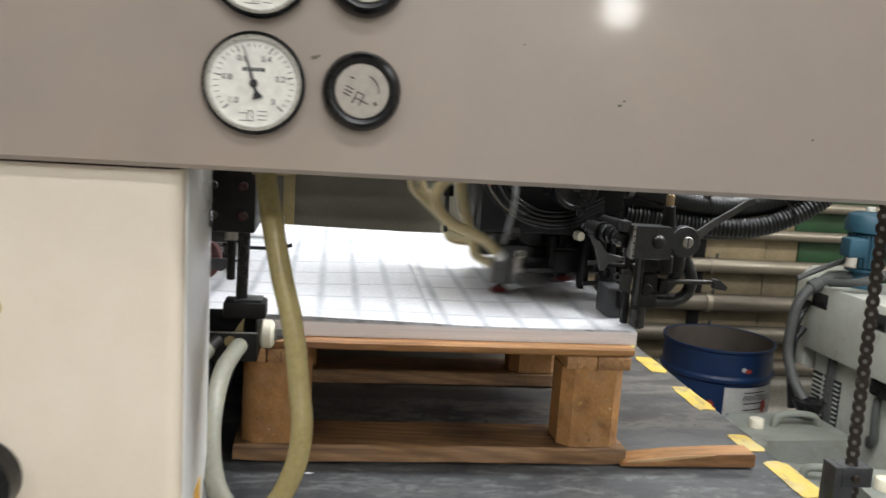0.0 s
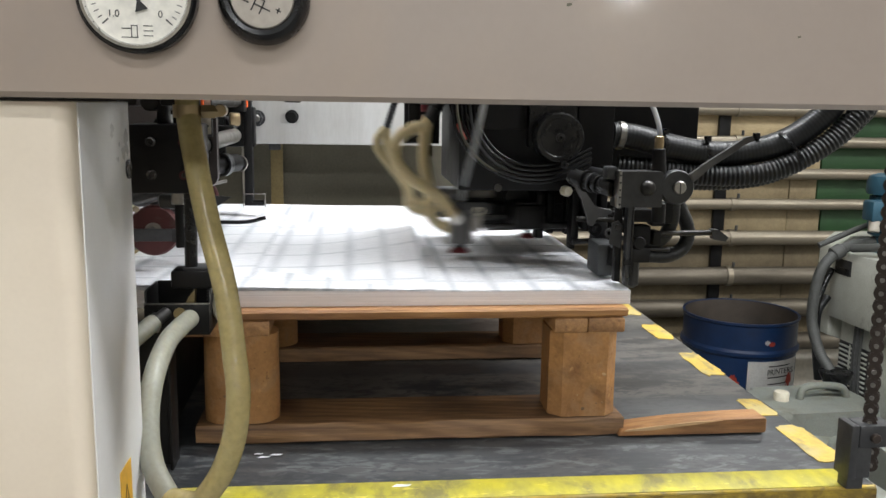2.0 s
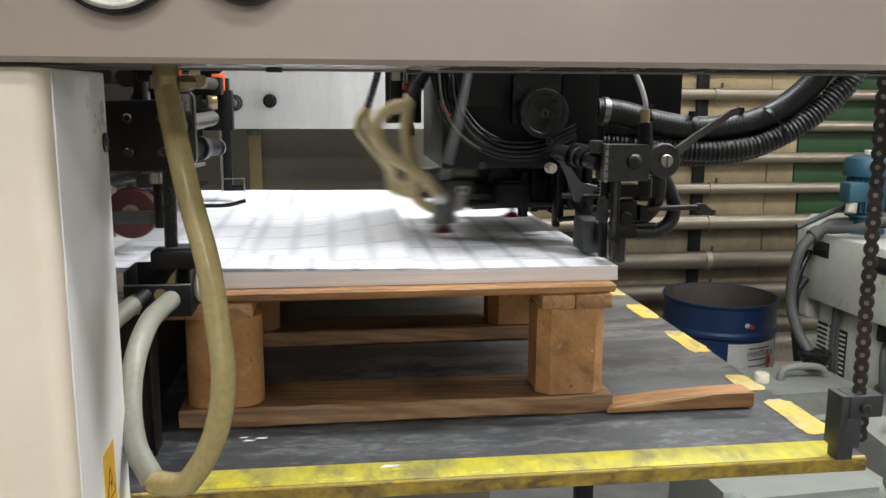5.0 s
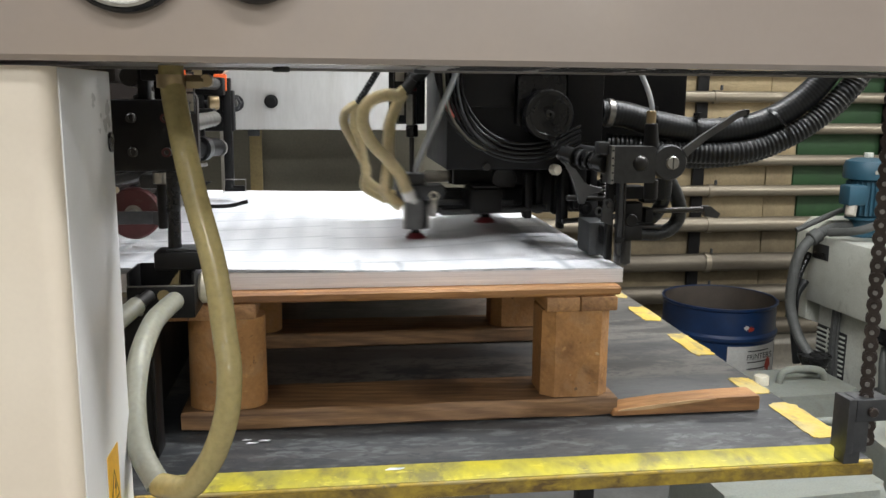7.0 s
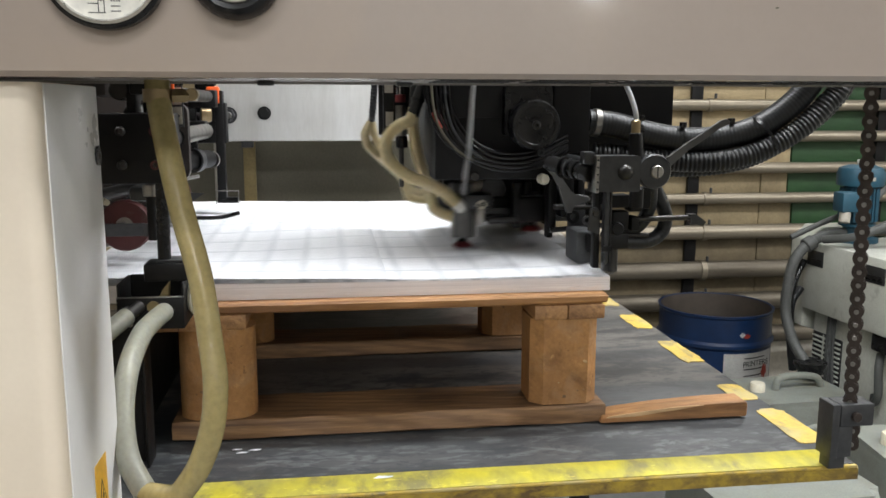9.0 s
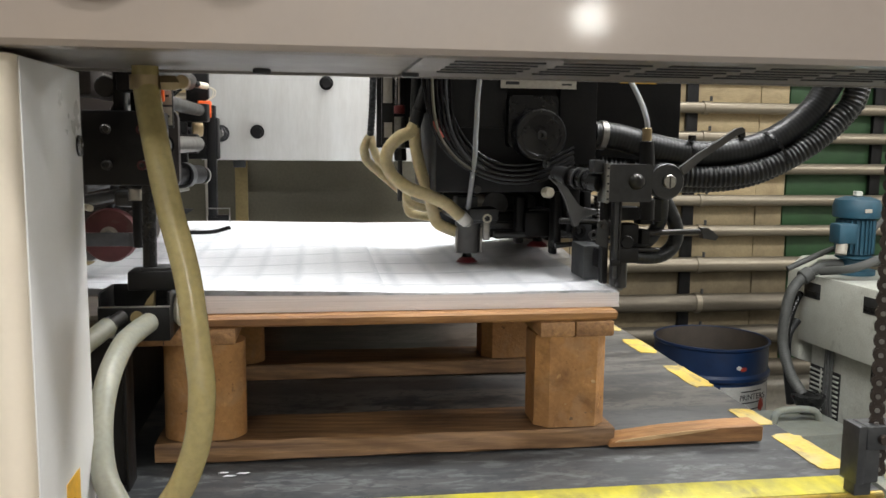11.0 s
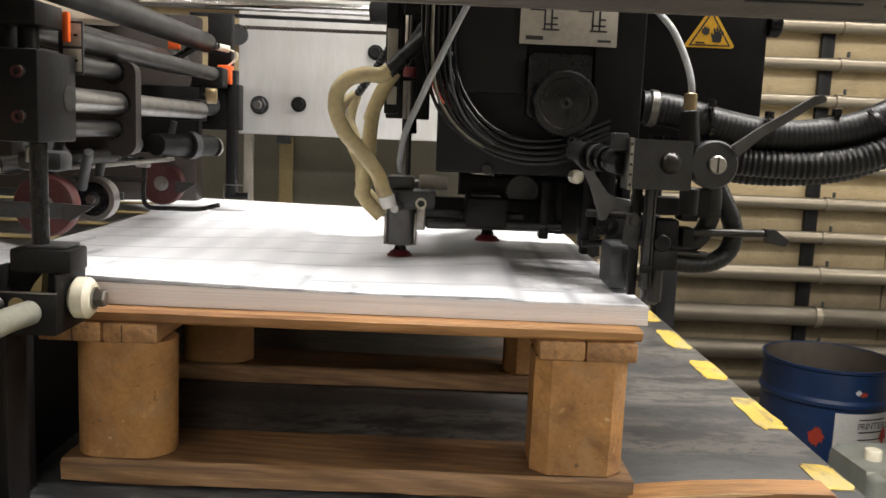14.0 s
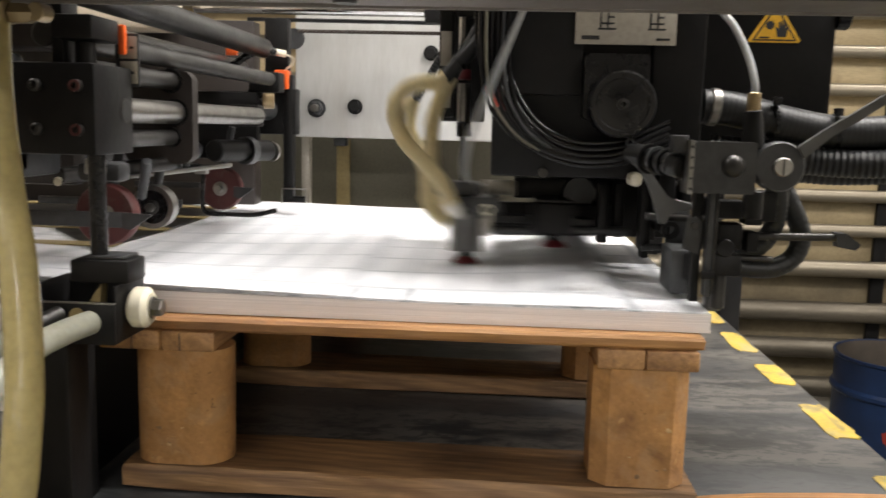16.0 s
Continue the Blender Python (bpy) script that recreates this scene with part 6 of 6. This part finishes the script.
def sucker_carriage():
    t = thing("sucker_carriage", (0.40, 0.74, 0.95), "grey sucker carriage shuttling above the paper", "sucker carriage")
    b = part("carriage_block", box(0.380, 0.438, 0.722, 0.765, 0.931, 0.9535, 0.002), M_IRON, t, "grey cast block")
    part("sucker_body", prism(rounded(0.376, 0.412, 0.725, 0.762, 0.012), "z", 0.884, 0.9305), M_LEVER, t, "worn grey sucker body")
    for x in (0.374, 0.4125):
        part("side_prong", box(x, x + 0.0035, 0.728, 0.742, 0.884, 0.925, 0.001), M_STEEL, t)
    part("top_plate", box(0.392, 0.439, 0.716, 0.77, 0.936, 0.9545, 0.002), M_IRON, t)
    part("eyelet", ring((0.421, 0.7155, 0.9395), (0, -1, 0), 0.0045, 0.0072, 0.003, 20), M_NYLON, b)
    part("eyelet_hole", cyl((0.421, 0.7158, 0.9395), (0.421, 0.7145, 0.9395), 0.0045, seg=16), M_INK, b)
    part("upper_block", box(0.376, 0.41, 0.735, 0.77, 0.954, 0.972, 0.003), M_IRON, t)
    part("side_lug", box(0.416, 0.427, 0.72, 0.745, 0.905, 0.935, 0.0015), M_STEEL, t)
    part("rear_tube", cyl((0.415, 0.80, 0.962), (0.455, 0.80, 0.962), 0.010, seg=18), M_LABEL, t)
    part("arm", box(0.416, 0.476, 0.742, 0.752, 0.921, 0.931, 0.002), M_IRON, t)
    part("arm", box(0.416, 0.585, 0.778, 0.797, 0.902, 0.944, 0.004), M_BLACK, t)
    part("link_bar", cyl((0.43, 0.705, 0.915), (0.60, 0.715, 0.918), 0.006, seg=14), M_IRON, t)
    part("lift_box", box(0.477, 0.53, 0.70, 0.775, 0.912, 0.951, 0.004), M_BLACK, t, "black lifting sucker box")
    part("lift_cap", box(0.485, 0.522, 0.71, 0.765, 0.951, 0.9545, 0.001), M_IRON, t)
    part("end_link", box(0.531, 0.555, 0.735, 0.76, 0.915, 0.93, 0.003), M_IRON, t)
    part("nozzle", cyl((0.388, 0.7015, 0.933), (0.395, 0.722, 0.936), 0.006, seg=14), M_STEEL, t, "steel hose nipple")
    sucker(t, 0.395, 0.745, 0.868)
    sucker(t, 0.508, 0.74, 0.893)
    part("rear_block", box(0.376, 0.415, 0.93, 0.975, 0.9, 0.955, 0.003), M_IRON, t)
    part("rear_arm", box(0.38, 0.41, 0.766, 0.93, 0.93, 0.945, 0.002), M_BLACK, t)
    return t


def hinged_tube(parent, points, r, material, label):
    """The lower run of a hose: its own rigid piece, hinged at its first point."""
    origin = Vector(points[0])
    ob = part("lower_tube", tube([Vector(p) - origin + BASE[parent.name] for p in points], r, 16, 8), material, parent, label)
    ob.location = origin - BASE[parent.name]
    return ob


def sucker_hoses():
    a = thing("sucker_hose", (0.335, 0.70, 1.160), "cream suction tube on a black hose", "hose", "sucker hoses")
    part("black_hose", tube([(0.352, 0.70, 1.22), (0.338, 0.70, 1.165), (0.322, 0.70, 1.119), (0.308, 0.70, 1.079)], 0.0095, 14, 8), M_RUBBER, a)
    part("hose_band", ring((0.3175, 0.70, 1.106), (-0.3, 0, -1), 0.0095, 0.0108, 0.005, 20), M_BLACKGLOSS, a)
    part("cream_tube", tube([(0.309, 0.70, 1.082), (0.302, 0.70, 1.071), (0.286, 0.70, 1.0635), (0.271, 0.70, 1.049), (0.265, 0.70, 1.030), (0.2705, 0.70, 1.012)], 0.0096, 16, 8), M_TUBE, a, "cream translucent tube")
    a2 = hinged_tube(a, [(0.2655, 0.70, 1.026), (0.273, 0.70, 1.008), (0.297, 0.70, 0.988), (0.328, 0.70, 0.9755), (0.355, 0.70, 0.962), (0.373, 0.70, 0.946), (0.3805, 0.7005, 0.9395)], 0.0096, M_TUBE, "cream translucent tube")
    tip = cyl(Vector((0.377, 0.7, 0.943)) - Vector((0.2655, 0.70, 1.026)) + BASE[a.name], Vector((0.388, 0.7015, 0.932)) - Vector((0.2655, 0.70, 1.026)) + BASE[a.name], 0.0108, 0.0092, seg=18)
    part("tube_tip", tip, M_WHITELABEL, a2, "white nylon tip")
    e = thing("sucker_hose", (0.318, 0.735, 1.160), "cream suction tube hanging beside the black hose", "hose", "sucker hoses")
    part("black_hose", tube([(0.325, 0.735, 1.22), (0.318, 0.735, 1.16), (0.3135, 0.735, 1.085)], 0.008, 14, 8), M_RUBBER, e)
    part("cream_tube", tube([(0.3135, 0.735, 1.092), (0.3125, 0.735, 1.067), (0.315, 0.735, 1.04), (0.319, 0.735, 1.022)], 0.0092, 16, 8), M_TUBE, e, "cream translucent tube")
    e2 = hinged_tube(e, [(0.3155, 0.735, 1.037), (0.322, 0.735, 1.009), (0.333, 0.735, 0.978), (0.340, 0.735, 0.946), (0.348, 0.736, 0.928), (0.376, 0.738, 0.915)], 0.0092, M_TUBE, "cream translucent tube")
    c = thing("sucker_hose", (0.262, 0.95, 1.160), "cream suction tube on a ribbed black hose", "hose", "sucker hoses")
    part("black_hose", tube([(0.268, 0.95, 1.22), (0.263, 0.95, 1.122), (0.257, 0.95, 1.058)], 0.007, 12, 8, ribs=0.0015, pitch=0.006), M_RUBBER, c)
    part("cream_tube", tube([(0.257, 0.95, 1.064), (0.249, 0.95, 1.05), (0.246, 0.95, 1.040), (0.2495, 0.95, 1.026)], 0.0082, 14, 8), M_TUBE, c, "cream translucent tube")
    part("cream_tube", tube([(0.258, 0.95, 1.064), (0.262, 0.948, 1.045), (0.269, 0.945, 1.026)], 0.0075, 14, 8), M_TUBE, c, "cream translucent tube")
    c2 = hinged_tube(c, [(0.2465, 0.95, 1.036), (0.252, 0.95, 1.020), (0.276, 0.95, 0.998), (0.302, 0.95, 0.975), (0.318, 0.95, 0.958), (0.322, 0.95, 0.938), (0.33, 0.95, 0.925), (0.374, 0.95, 0.918)], 0.0082, M_TUBE, "cream translucent tube")
    c3 = hinged_tube(c, [(0.265, 0.947, 1.036), (0.271, 0.944, 1.022), (0.291, 0.94, 1.001), (0.31, 0.935, 0.970), (0.325, 0.925, 0.945), (0.36, 0.92, 0.935), (0.378, 0.92, 0.938)], 0.0075, M_TUBE, "cream translucent tube")
    d = thing("air_line", (0.412, 0.675, 1.24), "thin grey air line down to the sucker block", "air line")
    part("line", tube([(0.404, 0.615, 1.27), (0.396, 0.622, 1.18), (0.391, 0.63, 1.121), (0.389, 0.63, 1.086), (0.387, 0.63, 1.058)], 0.0036, 12, 8), M_LINE, d)
    d2 = hinged_tube(d, [(0.3877, 0.63, 1.068), (0.386, 0.63, 1.036), (0.384, 0.645, 1.0), (0.388, 0.69, 0.968), (0.393, 0.728, 0.953)], 0.0036, M_LINE, "thin grey air line")
    return [(a, [a2], 0.134, 0.60, 0.092), (e, [e2], 0.123, 0.60, 0.118), (c, [c2, c3], 0.124, 0.60, 0.11), (d, [d2], 0.172, 0.62, 0.112)]


CARRIAGE = sucker_carriage()
HOSES = sucker_hoses()


# ---- the background: pipe rack, drum, canisters, cooling unit ----
RAIL_Z = [-0.35, -0.13, 0.075, 0.315, 0.525, 0.713, 0.908, 1.098, 1.275, 1.474, 1.672, 1.87, 2.07]


def pipe_rack():
    rng = random.Random(9)
    t = thing("pipe_rack", (2.6, 4.45, FLOOR), "rack of galvanised pipes holding cream and green boards", "rack")
    for k, z in enumerate(RAIL_Z):
        thick = 0.056 if z < 0.1 else 0.046 if z < 0.4 else 0.034
        # low pipes take the colour with shade painted in
        part("pipe", cyl((-2.0, 4.40, z), (5.6, 4.40, z), thick, seg=20), M_PIPE if z > 0.2 else M_PIPESHADED, t)
        for x in (1.25, 2.50, 3.75):
            cl = part("pipe_clamp", ring((x - 0.02, 4.40, z), (1, 0, 0), thick, thick + 0.007, 0.035, 18), M_PIPE, t)
            part("clamp_screw", cyl((x + 0.02, 4.375, z + thick + 0.004), (x + 0.02, 4.375, z + thick + 0.035), 0.009, seg=8), M_IRON, cl)
    for x in (1.22, 2.435, 3.68):
        part("upright", box(x - 0.036, x + 0.036, 4.44, 4.47, FLOOR, 2.3, 0.003), M_BLACK, t, "dark upright strap")
    for z0, z1 in zip(RAIL_Z, RAIL_Z[1:]):
        cut = 3.11 + rng.uniform(-0.04, 0.06)
        x = -1.9
        while x < cut - 0.1:
            w = 1.2
            # boards darken row by row downwards: the shade is in their colour
            part("cream_board", box(x, min(x + w, cut) - 0.006, 4.475 + rng.uniform(0, 0.012), 4.50, z0 + 0.02, z1 - 0.012, 0.003), M_RACKCREAM if z0 > 0.6 else M_RACKHALFSHADE if z0 > 0.2 else M_RACKSHADED, t)
            x += w
        part("green_board", box(cut + 0.004, 4.4, 4.48, 4.505, z0 + 0.02, z1 - 0.01, 0.003), M_RACKGREEN, t)


def drum():
    c, r, top = Vector((2.275, 3.72, 0)), 0.297, 0.02
    t = thing("steel_drum", (c.x, c.y, FLOOR), "open blue steel drum with red splashes and white label", "drum")
    prof = [(0, FLOOR + 0.012), (r - 0.008, FLOOR + 0.012), (r - 0.004, FLOOR), (r, FLOOR + 0.012)]
    for z in (-0.47, -0.145):
        prof += [(r, z - 0.022), (r + 0.012, z - 0.008), (r + 0.012, z + 0.008), (r, z + 0.022)]
    prof += [(r, top - 0.02), (r + 0.008, top - 0.012), (r + 0.008, top), (r - 0.002, top), (r - 0.006, top - 0.02)]
    part("shell", lathe(prof, (c.x, c.y, 0), (0, 0, 1), 64), M_BLUE, t, "blue painted shell")
    part("inside", lathe([(r - 0.0065, top - 0.004), (r - 0.0065, -0.45), (0, -0.45)], (c.x, c.y, 0), (0, 0, 1), 48), M_RUST, t, "dirty inside")

    def patch(name, a0, a1, z0, z1, rr, material, wobble=0.0, seed=1):
        rng = random.Random(seed)
        bm = bmesh.new()
        n = 14
        lo, hi = [], []
        for k in range(n + 1):
            a = radians(a0 + (a1 - a0) * k / n)
            edge = 1 if 0 < k < n else 0.4
            if wobble:
                taper = abs(2 * k / n - 1) ** 2 * (z1 - z0) * 0.4
                d0, d1 = taper + wobble * rng.uniform(0, 0.5), taper + wobble * rng.uniform(0, 0.5)
                lo.append(bm.verts.new((c.x + rr * math.cos(a), c.y + rr * math.sin(a), z0 + d0)))
                hi.append(bm.verts.new((c.x + rr * math.cos(a), c.y + rr * math.sin(a), max(z0 + d0 + 0.002, z1 - d1))))
                continue
            lo.append(bm.verts.new((c.x + rr * math.cos(a), c.y + rr * math.sin(a), z0 + wobble * 0.6 * (0.5 + 0.5 * math.sin(1.7 * k + seed)) * edge)))
            hi.append(bm.verts.new((c.x + rr * math.cos(a), c.y + rr * math.sin(a), z1 - wobble * 0.6 * (0.5 + 0.5 * math.sin(2.3 * k + 2 * seed)) * edge)))
        for k in range(n):
            bm.faces.new((lo[k], lo[k + 1], hi[k + 1], hi[k]))
        bmesh.ops.solidify(bm, geom=list(bm.faces), thickness=0.0008)
        return part(name, bm, material, t)

    lab = patch("paper_label", -105, -40, -0.44, -0.178, r + 0.0025, M_WHITELABEL)
    tagged(lab, "white paper label")
    a = radians(-70)
    m = Matrix.Translation((c.x + (r + 0.0045) * math.cos(a), c.y + (r + 0.0045) * math.sin(a), -0.235)) @ pose(0, 0, 0, 90, 0, 20)
    words("label_word", "PRINTERS", 0.042, m, M_INK, t)
    for z in (-0.205, -0.265, -0.30, -0.34):
        patch("label_line", -84, -56, z - 0.003, z + 0.003, r + 0.004, M_INK)
    patch("red_splash", -86, -78, -0.105, -0.07, r + 0.003, M_REDMARK, 0.02, 3)
    patch("white_splash", -90, -84, -0.095, -0.062, r + 0.003, M_WHITELABEL, 0.015, 4)
    patch("red_splash", -62, -50, -0.34, -0.24, r + 0.005, M_REDMARK, 0.05, 5)
    patch("red_splash", -126, -112, -0.36, -0.24, r + 0.003, M_REDMARK, 0.06, 6)
    patch("red_splash", -102, -92, -0.60, -0.48, r + 0.005, M_REDMARK, 0.06, 7)


def canister(x, y, top, w, d, rz, lab):
    t = thing("plastic_canister", (x, y, FLOOR), lab, "canister", "plastic canisters", rz=rz, local=True)
    h = top - FLOOR
    bm = prism(rounded(-w / 2, w / 2, -d / 2, d / 2, 0.05), "z", 0.0, h * 0.9)
    bmesh.ops.bevel(bm, geom=[e for e in bm.edges if abs(e.verts[0].co.z - e.verts[1].co.z) < 1e-6], offset=0.035, segments=3, affect="EDGES", profile=0.5)
    part("body", bm, M_CANISTER, t, "milky plastic body")
    part("cap", lathe([(0, 0.04), (0.03, 0.04), (0.034, 0.034), (0.034, 0), (0, 0)], (-w * 0.3, 0, h * 0.9), (0, 0, 1), 24), M_NYLON, t, "cap")
    part("handle", tube([(-w * 0.12, 0, h * 0.89), (-w * 0.08, 0, h * 0.9 + 0.05), (0.05, 0, h * 0.9 + 0.06), (w * 0.3, 0, h * 0.9 + 0.045), (w * 0.36, 0, h * 0.89)], 0.017, 12, 6), M_CANISTER, t)
    for s in (-1, 1):
        part("moulded_rib", box(-w * 0.4, w * 0.4, s * d * 0.5 - 0.004, s * d * 0.5 + 0.004, h * 0.3, h * 0.32, 0.002), M_CANISTER, t)


def cooling_unit():
    t = thing("cooling_unit", (2.515, 3.285, FLOOR), "grey-white cooling unit with louvres and overhanging hood", "cooling unit", rz=-86, local=True)
    f = -FLOOR
    part("hood", box(0.0, 1.05, 0.0, 0.62, 0.10 + f, 0.44 + f, 0.012), M_CABINET, t, "off-white sheet hood")
    for x0, x1 in ((0.035, 0.155), (0.455, 0.58)):
        g = part("hood_grip", box(x0, x1, -0.004, 0.004, 0.325 + f, 0.40 + f, 0.002), M_INK, t, "dark recessed grip")
        part("grip_lip", box(x0 + 0.01, x1 - 0.01, -0.008, -0.0042, 0.335 + f, 0.36 + f, 0.002), M_BLACKGLOSS, g)
    body = part("body", box(0.02, 1.02, 0.07, 0.58, 0.05, 0.0995 + f, 0.006), M_CABINET, t, "stained lower body")
    part("end_panel", prism([(0.02, 0.0 + f), (0.32, -0.1 + f), (0.32, 0.50 + f), (0.10, 0.50 + f), (0.03, 0.44 + f)], "x", -0.15, -0.012, 0.006), M_CABINET, t, "off-white end panel")
    part("vent_back", box(0.03, 0.25, 0.064, 0.0695, f - 0.38, f - 0.015, 0.001), M_INK, body, "dark vent opening")
    for k in range(15):
        z = f - 0.03 - 0.0235 * k
        part("louvre", box(0.035, 0.245, 0.056, 0.0638, z - 0.008, z, 0.001), M_CABINET, body)
    for x in (0.12, 0.165):
        part("louvre_rib", box(x, x + 0.01, 0.0525, 0.0558, f - 0.38, f - 0.015, 0.001), M_CABINET, body)
    for x in (0.15, 0.9):
        part("foot", box(x - 0.04, x + 0.04, 0.1, 0.5, 0.0, 0.0495, 0.004), M_IRON, t)
    for k in range(3):
        d = 0.022 * k
        part("hanging_cable", tube([(0.17 + d, 0.045, f + 0.10), (0.18 + d, 0.035, f - 0.08), (0.20 + 1.2 * d, 0.03, f - 0.28), (0.21 + 1.5 * d, 0.04, f - 0.5), (0.24 + d, 0.05, 0.1)], 0.008, 8, 6), (M_GREYHOSE, M_LEVER, M_GREYHOSE)[k], t, "dusty hanging cable")
    part("drain_hook", tube([(0.52, 0.06, f - 0.0), (0.55, 0.03, f - 0.06), (0.56, 0.03, f - 0.17), (0.53, 0.04, f - 0.22), (0.50, 0.06, f - 0.2)], 0.018, 10, 6), M_GREYHOSE, t)
    part("valve", box(0.50, 0.62, 0.02, 0.07, f + 0.02, f + 0.0995, 0.006), M_BLACKGLOSS, t)
    p = thing("grey_conduit", (2.42, 3.2, 0.4), "grey ribbed conduit curving down beside the unit", "hose")
    part("conduit", tube([(2.95, 3.22, 0.50), (2.75, 3.21, 0.49), (2.58, 3.2, 0.475), (2.47, 3.18, 0.435), (2.40, 3.17, 0.36), (2.375, 3.17, 0.24), (2.375, 3.17, 0.1), (2.395, 3.12, -0.03), (2.42, 3.05, -0.11)], 0.026, 14, 8, ribs=0.0015, pitch=0.012), M_GREYHOSE, p)
    part("sleeve", cyl((2.455, 3.18, 0.425), (2.50, 3.185, 0.45), 0.036, seg=18), M_GREYHOSE, p)
    part("end_funnel", lathe([(0, 0), (0.05, 0), (0.075, 0.05), (0.075, 0.065), (0, 0.065)], (2.43, 3.02, -0.165), (0, 0, 1), 24), M_BLACKGLOSS, p)
    part("cable", tube([(2.42, 3.25, 0.46), (2.62, 3.25, 0.545), (2.80, 3.25, 0.60), (2.95, 3.3, 0.70)], 0.014, 10, 8), M_GREYHOSE, p)
    part("cable", tube([(2.51, 3.27, 0.34), (2.45, 3.24, 0.24), (2.42, 3.22, 0.12), (2.43, 3.2, -0.05)], 0.016, 10, 8), M_BLACKGLOSS, p)
    part("cable", tube([(2.50, 3.27, 0.2), (2.44, 3.24, 0.13), (2.43, 3.22, 0.0), (2.45, 3.2, -0.2)], 0.02, 10, 8), M_RUBBER, p)
    m = thing("pump_motor", (2.73, 3.2, 0.442), "blue upright electric pump motor on top of the unit", "motor")
    part("pump_base", lathe([(0, 0), (0.10, 0), (0.10, 0.02), (0.06, 0.03), (0.06, 0.07), (0.085, 0.08), (0.085, 0.09), (0, 0.09)], (2.73, 3.2, 0.442), (0, 0, 1), 28), M_BLUEMOTOR, m)
    part("stator", cyl((2.73, 3.2, 0.5325), (2.73, 3.2, 0.715), 0.076, seg=32), M_BLUEMOTOR, m, "blue ribbed housing")
    for k in range(24):
        a = radians(15 * k)
        u, v = math.cos(a), math.sin(a)
        part("cooling_fin", box(2.73 + 0.084 * u - 0.004, 2.73 + 0.084 * u + 0.004, 3.2 + 0.084 * v - 0.004, 3.2 + 0.084 * v + 0.004, 0.545, 0.705, 0), M_BLUEMOTOR, m, smooth=False)
    part("fan_cowl", lathe([(0, 0), (0.104, 0), (0.108, 0.01), (0.108, 0.06), (0.098, 0.085), (0.06, 0.098), (0, 0.10)], (2.73, 3.2, 0.716), (0, 0, 1), 36), M_BLUEMOTOR, m, "blue domed fan cowl")
    part("lifting_nut", cyl((2.73, 3.2, 0.8165), (2.73, 3.2, 0.84), 0.022, seg=8), M_CABINET, m)
    tb = part("terminal_box", box(2.565, 2.66, 3.07, 3.16, 0.60, 0.695, 0.012), M_BLUEMOTOR, m, "blue terminal box")
    part("gland", cyl((2.60, 3.10, 0.60), (2.59, 3.09, 0.55), 0.026, seg=14), M_LABEL, tb)
    part("plate", box(2.70, 2.735, 3.0895, 3.0925, 0.745, 0.762, 0), M_LABEL, m)
    q = thing("valve_block", (2.86, 3.0, 0.442), "dirty grey valve block with an orange hazard label", "valve block")
    part("block", box(2.80, 2.98, 2.88, 3.02, 0.442, 0.80, 0.02), M_CABINET, q)
    hz = part("hazard_label", box(2.81, 2.88, 2.8765, 2.8795, 0.70, 0.785, 0), M_ORANGE, q, "orange hazard label")
    part("flame_mark", prism([(2.835, 0.72), (2.855, 0.72), (2.862, 0.738), (2.85, 0.765), (2.846, 0.75), (2.832, 0.74)], "y", 2.8755, 2.8765), M_INK, hz, smooth=False)
    part("supply_hose", tube([(2.80, 2.9, 0.62), (2.70, 2.93, 0.56), (2.58, 2.98, 0.50), (2.5, 3.1, 0.47)], 0.02, 10, 6), M_GREYHOSE, q)


pipe_rack()
drum()
canister(2.26, 2.92, -0.125, 0.50, 0.36, 4, "milky plastic canister with moulded handle")
canister(2.1, 2.38, -0.16, 0.42, 0.34, -18, "milky plastic canister with moulded handle, lower")
canister(1.52, 1.72, 0.06, 0.52, 0.42, 4, "milky plastic canister under the platform edge")
canister(2.16, 1.86, 0.06, 0.40, 0.36, -8, "tall milky plastic canister beside the cooling unit")
cooling_unit()


# ---- motion ----
CYCLES = [(0.0, 0.0), (9.0, 30.0), (11.3, 38.0), (11.9, 40.0), (12.0, 40.35), (12.3, 41.4), (12.6, 42.45), (12.7, 42.85), (13.0, 44.0), (13.1, 44.33), (13.4, 45.45), (13.7, 46.44), (14.0, 47.38), (14.4, 48.89), (14.9, 50.886), (15.4, 52.886), (15.9, 54.886), (16.0, 55.29)]


def cycle(t):
    return float(np.interp(t, [a for a, b in CYCLES], [b for a, b in CYCLES]))


def shift(t):
    p = 2 * math.pi * cycle(t)
    return -0.046 + 0.055 * math.cos(p + radians(33))


def motions():
    times = [k / 30 for k in range(481)]
    bx, by, bz = CARRIAGE.location
    walk(CARRIAGE, [(t, pose(bx + shift(t), by, bz + 0.004 * math.cos(2 * math.pi * cycle(t) + 2.0))) for t in times])
    # each hose swings from above, and its lower run makes up the rest of the stroke
    for ob, lower, run, share, rest in HOSES:
        x, y, z = ob.location
        walk(ob, [(t, pose(x, y, z, 0, math.degrees(math.asin(-share * shift(t) / run)), 0)) for t in times])
        for piece in lower:
            px, py, pz = piece.location
            rows = []
            for t in times:
                swung = share * shift(t) / run * rest
                rows.append((t, pose(px, py, pz, 0, math.degrees(math.asin(-((1 - share) * shift(t) - swung) / rest)), 0)))
            walk(piece, rows)
    for ob, travel in zip(SHEETS, (0.29, 0.232)):
        x, y, z = ob.location
        rows = []
        for t in times:
            p = max(0.0, min(1.0, ((cycle(t) + 0.1) % 1.0 - 0.12) / 0.74))
            rows.append((t, pose(x - travel * p * p * (3 - 2 * p), y, z)))
        walk(ob, rows)


motions()
